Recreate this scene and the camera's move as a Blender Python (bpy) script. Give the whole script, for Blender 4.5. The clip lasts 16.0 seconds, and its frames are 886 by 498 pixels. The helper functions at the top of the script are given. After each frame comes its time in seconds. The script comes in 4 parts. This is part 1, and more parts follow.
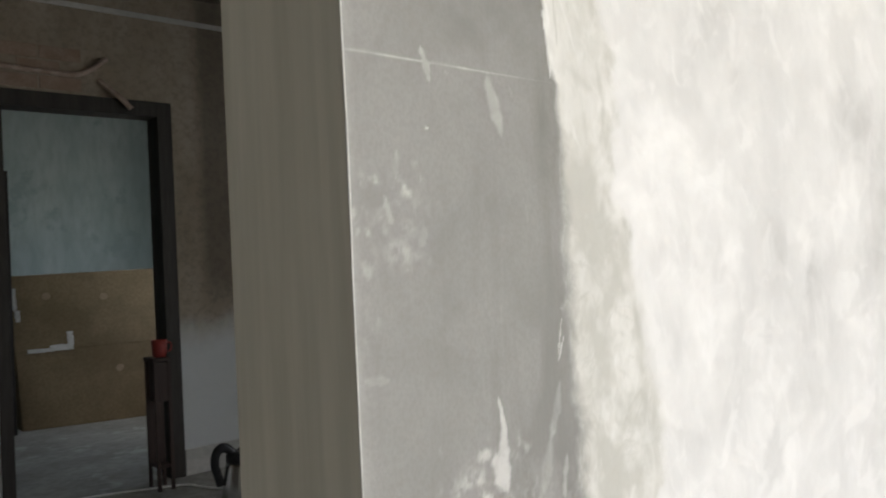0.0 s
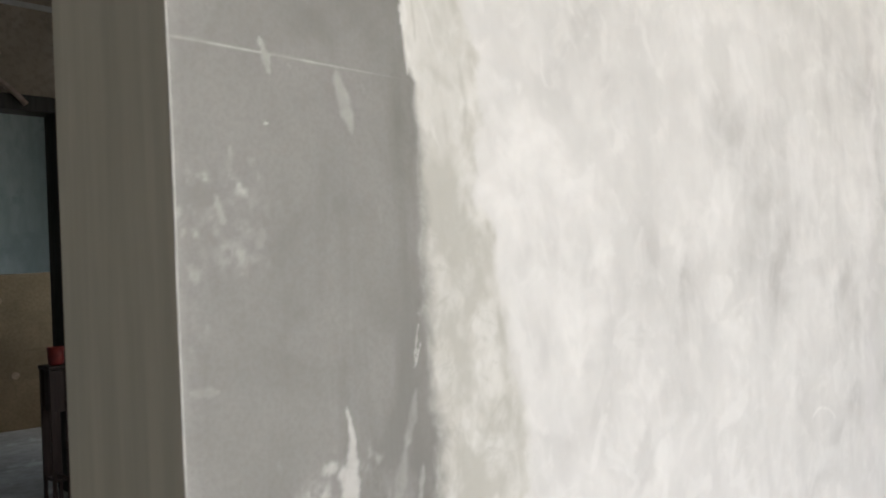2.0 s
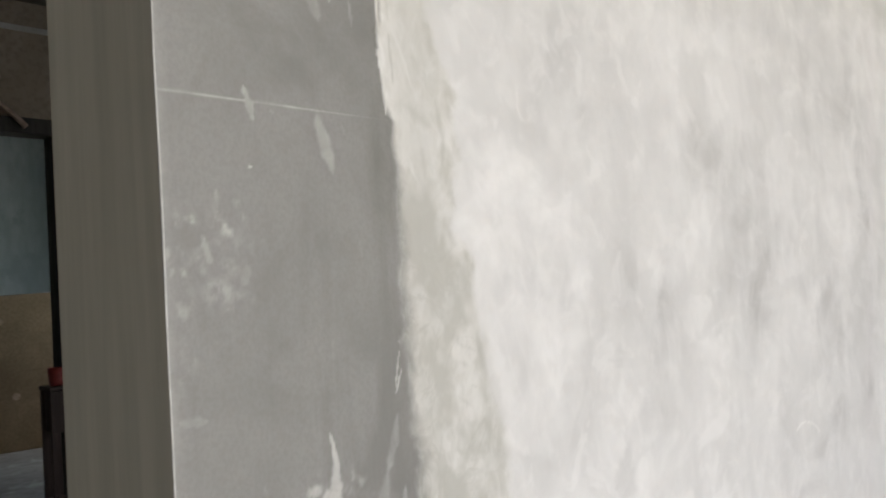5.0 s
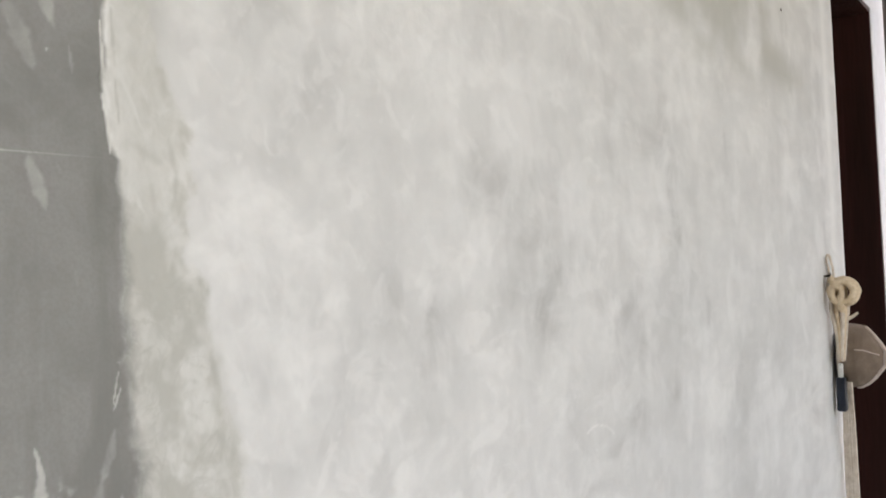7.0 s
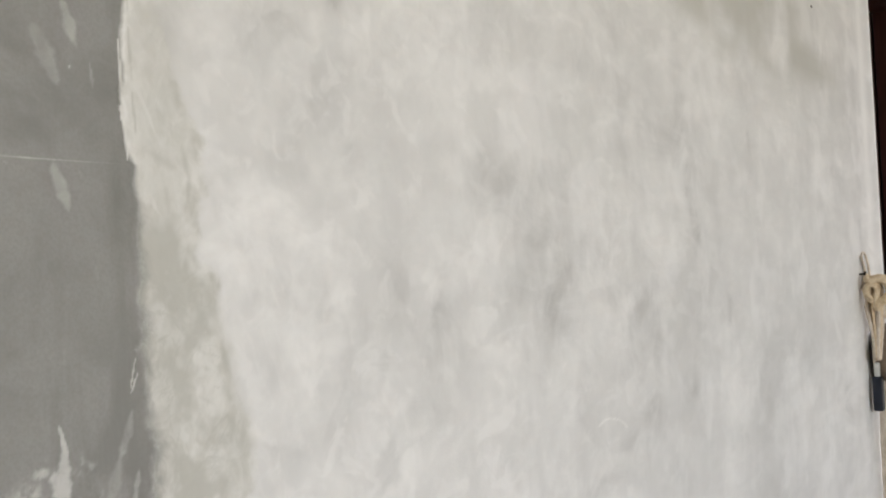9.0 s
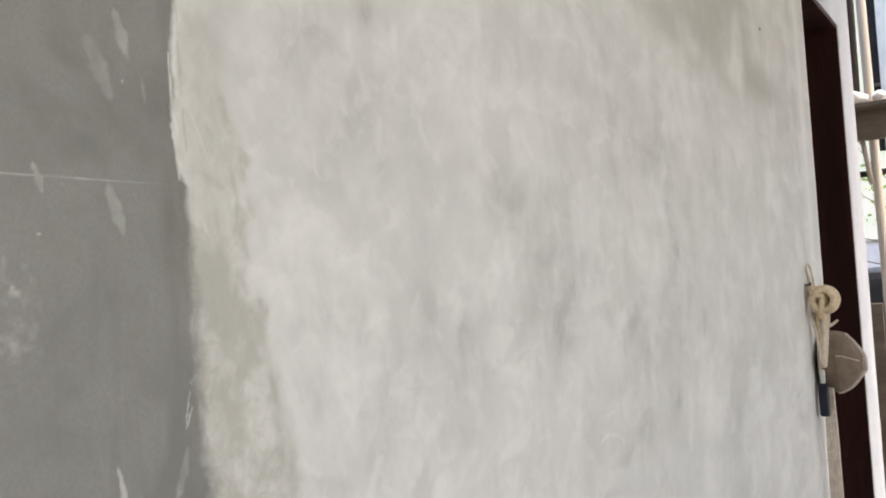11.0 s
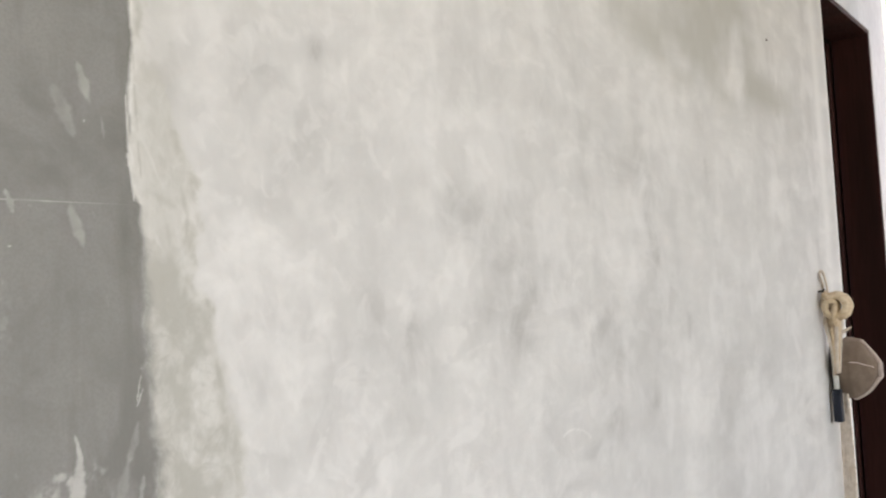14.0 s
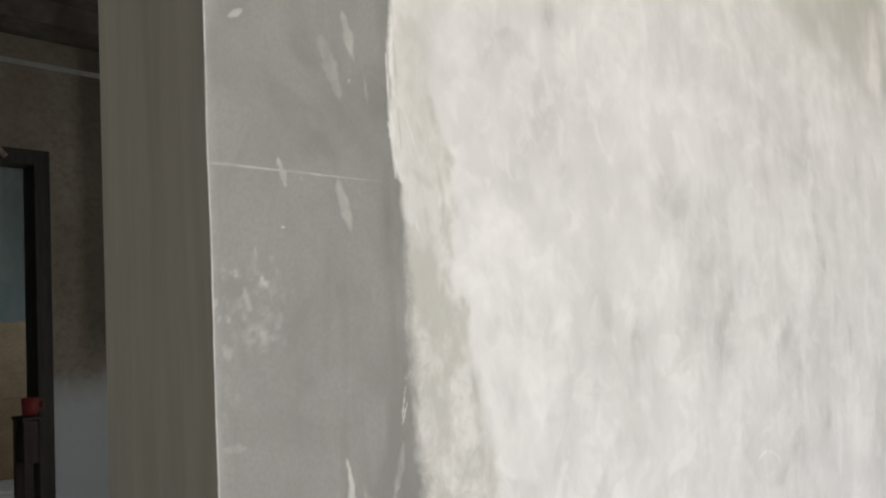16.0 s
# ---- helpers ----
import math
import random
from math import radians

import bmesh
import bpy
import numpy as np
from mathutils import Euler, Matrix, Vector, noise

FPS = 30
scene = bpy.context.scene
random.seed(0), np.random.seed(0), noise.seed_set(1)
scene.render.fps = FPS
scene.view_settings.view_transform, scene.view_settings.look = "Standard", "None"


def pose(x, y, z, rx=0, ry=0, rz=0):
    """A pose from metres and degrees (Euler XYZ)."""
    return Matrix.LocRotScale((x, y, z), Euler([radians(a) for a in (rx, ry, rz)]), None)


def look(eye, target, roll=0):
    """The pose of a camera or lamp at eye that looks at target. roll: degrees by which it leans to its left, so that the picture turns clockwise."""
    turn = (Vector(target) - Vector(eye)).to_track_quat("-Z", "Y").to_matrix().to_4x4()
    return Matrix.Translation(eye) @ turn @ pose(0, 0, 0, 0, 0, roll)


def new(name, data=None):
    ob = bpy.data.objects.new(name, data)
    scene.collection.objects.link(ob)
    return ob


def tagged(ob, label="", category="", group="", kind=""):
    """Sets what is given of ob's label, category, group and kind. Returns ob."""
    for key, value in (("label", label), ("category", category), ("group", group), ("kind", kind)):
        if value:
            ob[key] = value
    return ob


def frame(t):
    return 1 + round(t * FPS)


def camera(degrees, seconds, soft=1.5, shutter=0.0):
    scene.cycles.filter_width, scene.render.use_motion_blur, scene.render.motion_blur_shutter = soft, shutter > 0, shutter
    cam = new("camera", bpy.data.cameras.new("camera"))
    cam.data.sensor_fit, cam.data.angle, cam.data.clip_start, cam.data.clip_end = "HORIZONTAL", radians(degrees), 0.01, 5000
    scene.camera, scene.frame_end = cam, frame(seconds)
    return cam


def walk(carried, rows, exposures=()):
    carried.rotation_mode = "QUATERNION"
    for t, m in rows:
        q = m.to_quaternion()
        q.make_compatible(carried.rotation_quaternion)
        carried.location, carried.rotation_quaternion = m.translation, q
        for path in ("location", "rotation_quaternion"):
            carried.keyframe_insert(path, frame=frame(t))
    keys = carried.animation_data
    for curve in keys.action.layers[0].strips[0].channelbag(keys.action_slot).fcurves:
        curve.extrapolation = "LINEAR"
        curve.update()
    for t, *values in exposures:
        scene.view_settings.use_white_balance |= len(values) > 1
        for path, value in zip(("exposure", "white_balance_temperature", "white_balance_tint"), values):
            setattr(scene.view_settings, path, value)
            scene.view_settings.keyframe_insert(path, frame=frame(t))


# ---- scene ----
cam = camera(58.0, 16.0, 1.9, 0.5)
PATH = [
    (0, (-0.004, 0.003, 1.196), (1.316, 1.505, 1.217), -2.6),
    (0.5, (-0.002, 0.02, 1.196), (1.385, 1.461, 1.226), -2.7),
    (1, (0.001, 0.031, 1.197), (1.43, 1.43, 1.217), -2.6),
    (1.5, (0.02, 0.019, 1.196), (1.48, 1.386, 1.218), -2.4),
    (2, (0.037, -0.01, 1.194), (1.501, 1.352, 1.215), -2.5),
    (2.5, (0.051, -0.043, 1.199), (1.504, 1.332, 1.215), -2.5),
    (3, (0.052, -0.065, 1.2), (1.486, 1.329, 1.223), -2.6),
    (3.5, (0.043, -0.067, 1.202), (1.443, 1.36, 1.227), -2.8),
    (3.7, (0.037, -0.058, 1.202), (1.427, 1.379, 1.236), -2.8),
    (5.8, (0.028, -0.036, 1.208), (1.583, 1.221, 1.251), -3.1),
    (6, (0.042, -0.061, 1.215), (1.618, 1.17, 1.249), -2.8),
    (6.5, (0.069, -0.131, 1.221), (1.656, 1.085, 1.253), -2.3),
    (7, (0.08, -0.183, 1.218), (1.661, 1.041, 1.256), -2.6),
    (7.5, (0.092, -0.203, 1.209), (1.646, 1.056, 1.252), -2.8),
    (8, (0.088, -0.218, 1.208), (1.615, 1.072, 1.255), -2.8),
    (8.5, (0.074, -0.224, 1.217), (1.588, 1.082, 1.257), -2.7),
    (9, (0.076, -0.242, 1.213), (1.582, 1.074, 1.256), -2.7),
    (9.5, (0.076, -0.251, 1.214), (1.583, 1.063, 1.265), -2.8),
    (10, (0.079, -0.203, 1.217), (1.641, 1.045, 1.274), -3.2),
    (10.2, (0.067, -0.176, 1.222), (1.651, 1.045, 1.286), -3.6),
    (12.3, (0.006, -0.14, 1.226), (1.667, 0.972, 1.293), -2.8),
    (12.5, (0.018, -0.167, 1.228), (1.679, 0.945, 1.296), -2.9),
    (13, (0.029, -0.242, 1.226), (1.666, 0.905, 1.298), -2.9),
    (13.5, (0.028, -0.3, 1.219), (1.612, 0.92, 1.298), -3.0),
    (14, (0.019, -0.308, 1.218), (1.553, 0.972, 1.306), -3.2),
    (14.5, (0.013, -0.265, 1.217), (1.501, 1.067, 1.311), -3.4),
    (15, (0.005, -0.184, 1.219), (1.469, 1.175, 1.326), -3.4),
    (15.5, (-0.013, -0.119, 1.219), (1.451, 1.238, 1.34), -3.1),
    (16, (-0.036, -0.071, 1.215), (1.473, 1.237, 1.342), -2.9),
]
EXPOSURES = [(0.0, 0.25, 6530, 10), (1.0, 0.22, 6530, 10), (2.0, 0.04, 6540, 11), (3.5, -0.04, 6510, 11), (6.0, -0.11, 6470, 12), (6.5, -0.18, 6400, 10), (7.5, -0.2, 6550, 11), (8.5, -0.32, 6600, 10), (9.0, -0.27, 6600, 10), (10.0, -0.38, 6600, 11), (12.5, -0.26, 6570, 10), (13.5, -0.1, 6590, 11), (14.5, -0.19, 6540, 11), (16.0, -0.06, 6530, 11)]
walk(cam, [(t, look(eye, target, roll)) for t, eye, target, roll in PATH], EXPOSURES)


# ---- world, sun and large lights ----
world = bpy.data.worlds.new("sky")
scene.world = world
world.use_nodes = True
wn = world.node_tree
sky = wn.nodes.new("ShaderNodeTexSky")
sky.sky_type = "NISHITA"
sky.sun_disc = False
sky.dust_density, sky.ozone_density, sky.air_density = 5.0, 1.0, 0.8
sky.sun_elevation, sky.sun_rotation = radians(62), radians(169)
wn.links.new(sky.outputs["Color"], wn.nodes["Background"].inputs["Color"])
wn.nodes["Background"].inputs["Strength"].default_value = 0.74

sun = new("sun", bpy.data.lights.new("sun", "SUN"))
sun.data.energy, sun.data.angle, sun.data.color = 2.2, radians(1.0), (1.0, 0.97, 0.93)
sun.matrix_world = look((5, -6, 11.5), (5 - 1.2, 0, 0))


def area_lamp(name, x, y, z, w, h, watts, colour, target):
    ob = new(name, bpy.data.lights.new(name, "AREA"))
    ob.data.shape, ob.data.size, ob.data.size_y = "RECTANGLE", w, h
    ob.data.energy, ob.data.color = watts, colour
    ob.matrix_world = look((x, y, z), target)
    return ob


# daylight lamps: assumed front opening, its end towards the yard, assumed far-room window
# front opening is out of view, placed to light the wall and reveal
area_lamp("daylight_front", 0.3, -2.92, 1.85, 3.6, 1.7, 53.5, (1.0, 0.98, 0.88), (0.3, 0, 1.75))
area_lamp("daylight_yard_doorway", 3.36, -0.5, 1.25, 0.75, 2.2, 5, (1.0, 0.99, 0.93), (0.5, -0.2, 1.25))
# lamp added to brighten the middle room's back wall, no window seen there
area_lamp("middle_room_fill", 3.42, 2.2, 1.5, 1.1, 1.1, 11.5, (0.9, 0.97, 0.98), (0, 2.2, 1.3))
area_lamp("daylight_far_room", 3.42, 5.9, 1.6, 1.1, 1.1, 8.5, (0.94, 1.0, 0.96), (0.0, 5.9, 1.4))


# ---- materials ----
class Nodes:
    """A node material with short ways to make its nodes."""

    def __init__(self, name):
        self.m = bpy.data.materials.new(name)
        self.m.use_nodes = True
        self.t = self.m.node_tree
        self.bsdf = self.t.nodes["Principled BSDF"]
        self.co = self.t.nodes.new("ShaderNodeTexCoord").outputs["Object"]

    def put(self, socket, value):
        if isinstance(value, bpy.types.NodeSocket):
            self.t.links.new(value, socket)
        elif isinstance(value, tuple) and len(value) == 3 and socket.type == "RGBA":
            socket.default_value = (*value, 1)
        else:
            socket.default_value = value

    def noise(self, scale, stretch=(1, 1, 1), detail=5, rough=0.55, shift=0.0, swirl=0.0):
        mp = self.t.nodes.new("ShaderNodeMapping")
        mp.inputs["Scale"].default_value = stretch
        mp.inputs["Location"].default_value = (shift, shift * 0.7, shift * 0.3)
        self.t.links.new(self.co, mp.inputs["Vector"])
        n = self.t.nodes.new("ShaderNodeTexNoise")
        n.inputs["Scale"].default_value, n.inputs["Detail"].default_value, n.inputs["Roughness"].default_value = scale, detail, rough
        n.inputs["Distortion"].default_value = swirl
        self.t.links.new(mp.outputs["Vector"], n.inputs["Vector"])
        return n.outputs["Fac"]

    def ramp(self, fac, lo, hi, a=0.0, b=1.0):
        r = self.t.nodes.new("ShaderNodeMapRange")
        r.interpolation_type = "SMOOTHSTEP"
        for k, v in (("Value", fac), ("From Min", lo), ("From Max", hi), ("To Min", a), ("To Max", b)):
            self.put(r.inputs[k], v)
        return r.outputs["Result"]

    def mix(self, fac, a, b, how="MIX"):
        n = self.t.nodes.new("ShaderNodeMix")
        n.data_type, n.blend_type = "RGBA", how
        self.put(n.inputs[0], fac), self.put(n.inputs[6], a), self.put(n.inputs[7], b)
        return n.outputs[2]

    def math(self, how, a, b=0.0):
        n = self.t.nodes.new("ShaderNodeMath")
        n.operation = how
        self.put(n.inputs[0], a), self.put(n.inputs[1], b)
        return n.outputs[0]

    def attribute(self, name):
        n = self.t.nodes.new("ShaderNodeAttribute")
        n.attribute_name = name
        return n.outputs["Fac"]

    def vector(self, name):
        n = self.t.nodes.new("ShaderNodeAttribute")
        n.attribute_name = name
        return n.outputs["Vector"]

    def axis(self, k):
        n = self.t.nodes.new("ShaderNodeSeparateXYZ")
        self.t.links.new(self.co, n.inputs[0])
        return n.outputs[k]

    def bump(self, height, strength, distance):
        n = self.t.nodes.new("ShaderNodeBump")
        n.inputs["Strength"].default_value, n.inputs["Distance"].default_value = strength, distance
        self.put(n.inputs["Height"], height)
        self.t.links.new(n.outputs["Normal"], self.bsdf.inputs["Normal"])

    def done(self, colour, rough=0.8, metal=0.0, gloss=0.5):
        self.put(self.bsdf.inputs["Base Color"], colour)
        self.put(self.bsdf.inputs["Roughness"], rough)
        self.bsdf.inputs["Metallic"].default_value = metal
        self.bsdf.inputs["Specular IOR Level"].default_value = gloss
        return self.m


def surface(name, a, b, scale=6, fine=60, rough=0.8, bump=0.4, depth=0.002, stretch=(1, 1, 1), metal=0.0, gloss=0.4, spot=None):
    """A surface that varies between two colours at a coarse and a fine scale, with relief to match."""
    n = Nodes(name)
    big, small = n.noise(scale, stretch), n.noise(fine, stretch, 4, 0.6, 3.1)
    c = n.mix(n.ramp(big, 0.34, 0.66), a, b)
    c = n.mix(n.ramp(small, 0.35, 0.7, 0.0, 0.35), c, tuple(v * 0.72 for v in a))
    if spot:
        c = n.mix(n.ramp(n.noise(scale * 2.3, (1, 1, 1), 6, 0.6, 7.7), 0.56, 0.68), c, spot)
    n.bump(n.math("ADD", n.math("MULTIPLY", big, 0.6), small), bump, depth)
    return n.done(c, n.ramp(small, 0.3, 0.7, rough - 0.08, min(1, rough + 0.08)), metal, gloss)


def plaster_face_material():
    """Grey sanded base with a putty coat over it: the mesh says how far each point lies inside the coats."""
    n = Nodes("putty_over_grey_plaster")
    n.co = n.vector("view_stretch")
    fine, grain = n.noise(85, (1, 1, 0.6), 5, 0.6, 0, 0.6), n.noise(420, (1, 1, 0.8), 3, 0.6, 2.2)
    broad, swirl = n.noise(5.5, (1, 1, 0.8), 6, 0.6, 5.0, 0.4), n.noise(15, (1, 1, 0.95), 5, 0.56, 12.0, 0.7)
    streak = n.noise(11, (1, 1, 0.55), 4, 0.52, 9.0, 0.4)
    grey = n.mix(n.ramp(broad, 0.3, 0.7), (0.205, 0.202, 0.19), (0.275, 0.27, 0.257))
    grey = n.mix(n.ramp(streak, 0.42, 0.72, 0, 0.5), grey, (0.36, 0.354, 0.336))
    grey = n.mix(n.ramp(swirl, 0.38, 0.66, 0, 0.65), grey, (0.312, 0.307, 0.294))
    grey = n.mix(n.ramp(n.noise(38, (1, 1, 0.12), 4, 0.6, 21.0), 0.5, 0.72, 0, 0.55), grey, (0.2, 0.197, 0.186))
    grey = n.mix(n.ramp(grain, 0.35, 0.7, 0, 0.34), grey, (0.21, 0.205, 0.192))
    # shadow line of the coat's edge, with olive smudges, painted into the grey
    grey = n.mix(n.attribute("shade_smudge"), grey, (0.165, 0.163, 0.145))
    ragged = n.math("MULTIPLY", n.math("SUBTRACT", fine, 0.5), 3.6)
    coat = n.ramp(n.math("ADD", n.attribute("coat"), ragged), -1.9, 2.6)
    reach = n.math("ADD", n.attribute("fresh"), n.math("MULTIPLY", n.math("SUBTRACT", swirl, 0.5), 24.0))
    fresh = n.ramp(reach, -5.0, 7.0)
    # shadow of the second coat's edge, painted as a darker beige line
    seam = n.math("MULTIPLY", n.ramp(reach, -16.0, -3.0), n.math("MULTIPLY", n.ramp(reach, -3.0, 5.0, 0.7, 0.0), n.ramp(n.noise(19, (1, 1, 1), 3, 0.5, 27.0, 0.5), 0.42, 0.62)))
    cream = n.mix(n.ramp(fine, 0.25, 0.75), (0.61, 0.602, 0.56), (0.715, 0.707, 0.668))
    cream = n.mix(n.ramp(swirl, 0.48, 0.66, 0, 0.7), cream, (0.75, 0.74, 0.705))
    cream = n.mix(n.ramp(n.noise(34, (1, 1, 0.6), 4, 0.55, 17.0, 0.8), 0.45, 0.6, 0, 0.5), cream, (0.56, 0.552, 0.51))
    cream = n.mix(n.ramp(n.noise(42, (1, 1, 0.6), 4, 0.5, 19.0, 1.0), 0.52, 0.64, 0, 0.7), cream, (0.785, 0.778, 0.748))
    # thin dark lines painted for the small shadows of crinkled putty
    crinkle_shade = n.math("ABSOLUTE", n.math("SUBTRACT", n.noise(24, (1, 1, 0.7), 4, 0.6, 71.0, 1.4), 0.5))
    crinkle_shade = n.math("MULTIPLY", n.ramp(crinkle_shade, 0.0, 0.05, 0.6, 0.0), n.math("MULTIPLY", n.ramp(n.axis(2), 1.22, 1.3, 1.0, 0.35), n.ramp(n.noise(16, (1, 1, 1), 3, 0.5, 75.0), 0.4, 0.6)))
    cream = n.mix(crinkle_shade, cream, (0.5, 0.494, 0.45))
    cream = n.mix(seam, cream, (0.47, 0.463, 0.412))
    white = n.mix(n.ramp(n.attribute("tone"), 0.1, 1.0), (0.54, 0.536, 0.518), (0.835, 0.828, 0.805))
    white = n.mix(n.ramp(swirl, 0.35, 0.68, 0.5, 0.0), white, (0.6, 0.594, 0.576))
    white = n.mix(n.ramp(broad, 0.40, 0.70, 0, 0.5), white, (0.79, 0.784, 0.765))
    white = n.mix(n.ramp(streak, 0.52, 0.74, 0, 0.4), white, (0.58, 0.574, 0.558))
    white = n.mix(n.ramp(n.noise(17, (1, 1, 0.2), 4, 0.5, 31.0, 0.3), 0.52, 0.74, 0, 0.3), white, (0.54, 0.535, 0.52))
    white = n.mix(n.ramp(fine, 0.52, 0.75, 0, 0.12), white, (0.85, 0.845, 0.825))
    close = n.ramp(n.axis(0), 0.75, 1.25, 1.0, 0.3)
    dabs = n.noise(26, (1, 1, 0.9), 3, 0.45, 41.0, 0.6)
    white = n.mix(n.ramp(dabs, 0.44, 0.66, 0, 0.34), white, (0.63, 0.625, 0.608))
    white = n.mix(n.math("MULTIPLY", close, n.ramp(n.noise(33, (1, 1, 0.9), 4, 0.5, 45.0, 0.7), 0.5, 0.66, 0, 0.4)), white, (0.835, 0.828, 0.808))
    away = n.ramp(n.axis(0), 0.6, 0.8)
    drawn = n.noise(19, (1, 1, 0.34), 3, 0.5, 51.0, 0.3)
    white = n.mix(n.math("MULTIPLY", away, n.ramp(drawn, 0.46, 0.66, 0, 0.4)), white, (0.565, 0.56, 0.545))
    white = n.mix(n.math("MULTIPLY", away, n.ramp(n.noise(24, (1, 1, 0.3), 3, 0.5, 57.0, 0.3), 0.52, 0.68, 0, 0.45)), white, (0.8, 0.795, 0.78))
    putty = n.mix(fresh, cream, white)
    putty = n.mix(n.attribute("stroke"), putty, (0.83, 0.822, 0.8))
    broken = n.math("MULTIPLY", n.ramp(n.noise(27, (1, 1, 0.4), 4, 0.6, 61.0, 0.6), 0.38, 0.62, 0.3, 1.15), n.ramp(swirl, 0.36, 0.62, 1.2, 0.55))
    putty = n.mix(n.math("MULTIPLY", n.attribute("damp"), broken), putty, (0.45, 0.445, 0.43))
    putty = n.mix(n.attribute("stain"), putty, (0.47, 0.465, 0.42))
    c = n.mix(coat, grey, putty)
    smear = n.ramp(n.math("MULTIPLY", n.attribute("smear"), n.math("ADD", n.math("MULTIPLY", fine, 1.5), 0.25)), 0.06, 0.95)
    c = n.mix(smear, c, (0.545, 0.54, 0.518))
    n.bump(n.math("ADD", n.math("ADD", n.math("MULTIPLY", fine, 0.3), n.math("MULTIPLY", swirl, 1.8)), n.math("MULTIPLY", grain, 0.3)), 0.32, 0.0016)
    return n.done(c, n.ramp(coat, 0, 1, 0.62, 0.8), 0, 0.35)


def back_plaster_material():
    """Old brown-grey plaster, paler and bluish on its lower part."""
    n = Nodes("old_plaster_pale_foot")
    big, small = n.noise(2.2, (1, 1, 0.6), 6, 0.6), n.noise(30, (1, 1, 1), 4, 0.6, 4.0)
    c = n.mix(n.ramp(big, 0.3, 0.7), (0.27, 0.222, 0.165), (0.38, 0.325, 0.262))
    c = n.mix(n.ramp(small, 0.4, 0.7, 0, 0.4), c, (0.14, 0.12, 0.10))
    low = n.math("ADD", n.axis(2), n.math("MULTIPLY", n.math("SUBTRACT", big, 0.5), 0.5))
    # darker towards the right on the upper part
    dark_right = n.math("MULTIPLY", n.ramp(n.axis(0), 2.02, 2.12), n.ramp(n.math("ADD", n.axis(2), big), 1.35, 1.7, 0.0, 0.6))
    c = n.mix(dark_right, c, (0.09, 0.075, 0.06))
    c = n.mix(n.ramp(low, 0.72, 0.98, 0.85, 0.0), c, (0.58, 0.61, 0.62))
    n.bump(n.math("ADD", big, small), 0.5, 0.004)
    return n.done(c, 0.9, 0, 0.2)


M_FACE = plaster_face_material()
M_BACK_PLASTER = back_plaster_material()
M_REVEAL = surface("grey_cement_render", (0.385, 0.369, 0.313), (0.455, 0.438, 0.378), 14, 60, 0.78, 0.3, 0.001, (1, 1, 0.07))
M_WHITE = surface("white_putty_wall", (0.645, 0.655, 0.67), (0.735, 0.745, 0.76), 5, 70, 0.8, 0.4, 0.002, (1, 1, 0.4))
M_BEAD = surface("pale_arris", (0.46, 0.455, 0.435), (0.62, 0.615, 0.59), 40, 200, 0.7, 0.3, 0.0006)
M_HALL = surface("hall_plaster", (0.42, 0.41, 0.385), (0.55, 0.54, 0.51), 2, 25, 0.85, 0.5, 0.004)
M_DARK_WALL = surface("unpainted_plaster", (0.15, 0.13, 0.11), (0.22, 0.2, 0.175), 2, 25, 0.9, 0.6, 0.005)
M_TEAL = surface("faded_teal_limewash", (0.33, 0.42, 0.43), (0.47, 0.55, 0.55), 1.6, 14, 0.88, 0.4, 0.004, (1, 1, 0.35), spot=(0.30, 0.38, 0.39))
M_FLOOR = surface("dusty_cement_floor", (0.21, 0.208, 0.185), (0.31, 0.305, 0.275), 1.8, 22, 0.75, 0.5, 0.003, spot=(0.35, 0.355, 0.32))
M_CEIL = surface("old_ceiling", (0.10, 0.08, 0.065), (0.17, 0.145, 0.12), 3, 20, 0.9, 0.5, 0.004)
M_REDWOOD = surface("dark_red_varnish", (0.022, 0.007, 0.0055), (0.046, 0.014, 0.011), 5, 60, 0.5, 0.25, 0.001, (2, 2, 0.15), gloss=0.25)
M_DARKWOOD = surface("dark_stained_wood", (0.012, 0.009, 0.007), (0.026, 0.02, 0.016), 5, 50, 0.6, 0.4, 0.0015, (2, 2, 0.2))
M_FRAME = surface("dark_brown_frame_paint", (0.022, 0.018, 0.015), (0.042, 0.036, 0.03), 4, 40, 0.65, 0.4, 0.0015, (2, 2, 0.2))
M_STAND = surface("worn_reddish_wood", (0.035, 0.02, 0.016), (0.06, 0.036, 0.03), 5, 50, 0.6, 0.4, 0.0015, (2, 2, 0.2))
M_CARD = surface("brown_cardboard", (0.21, 0.155, 0.088), (0.29, 0.22, 0.13), 2.5, 45, 0.85, 0.3, 0.0015)
M_STICKER = surface("faded_sticker", (0.34, 0.25, 0.16), (0.42, 0.32, 0.22), 20, 120, 0.7, 0.2, 0.0005)
M_TAPE = surface("white_tape", (0.66, 0.66, 0.63), (0.78, 0.78, 0.75), 20, 120, 0.5, 0.3, 0.0006)
M_ROPE = surface("cream_cotton_cord", (0.62, 0.48, 0.31), (0.79, 0.66, 0.48), 60, 260, 0.9, 0.7, 0.0012)
M_CORD = surface("pale_cotton_strand", (0.62, 0.535, 0.44), (0.75, 0.67, 0.575), 50, 240, 0.9, 0.6, 0.001)
M_CLOTH = surface("brown_cotton_cloth", (0.19, 0.142, 0.105), (0.26, 0.2, 0.152), 22, 320, 0.95, 0.6, 0.001)
M_SEAM = surface("pale_seam_tape", (0.5, 0.41, 0.36), (0.6, 0.51, 0.45), 40, 240, 0.9, 0.4, 0.0006)
M_NAVY = surface("navy_plastic", (0.008, 0.012, 0.022), (0.014, 0.02, 0.036), 30, 160, 0.45, 0.2, 0.0005)
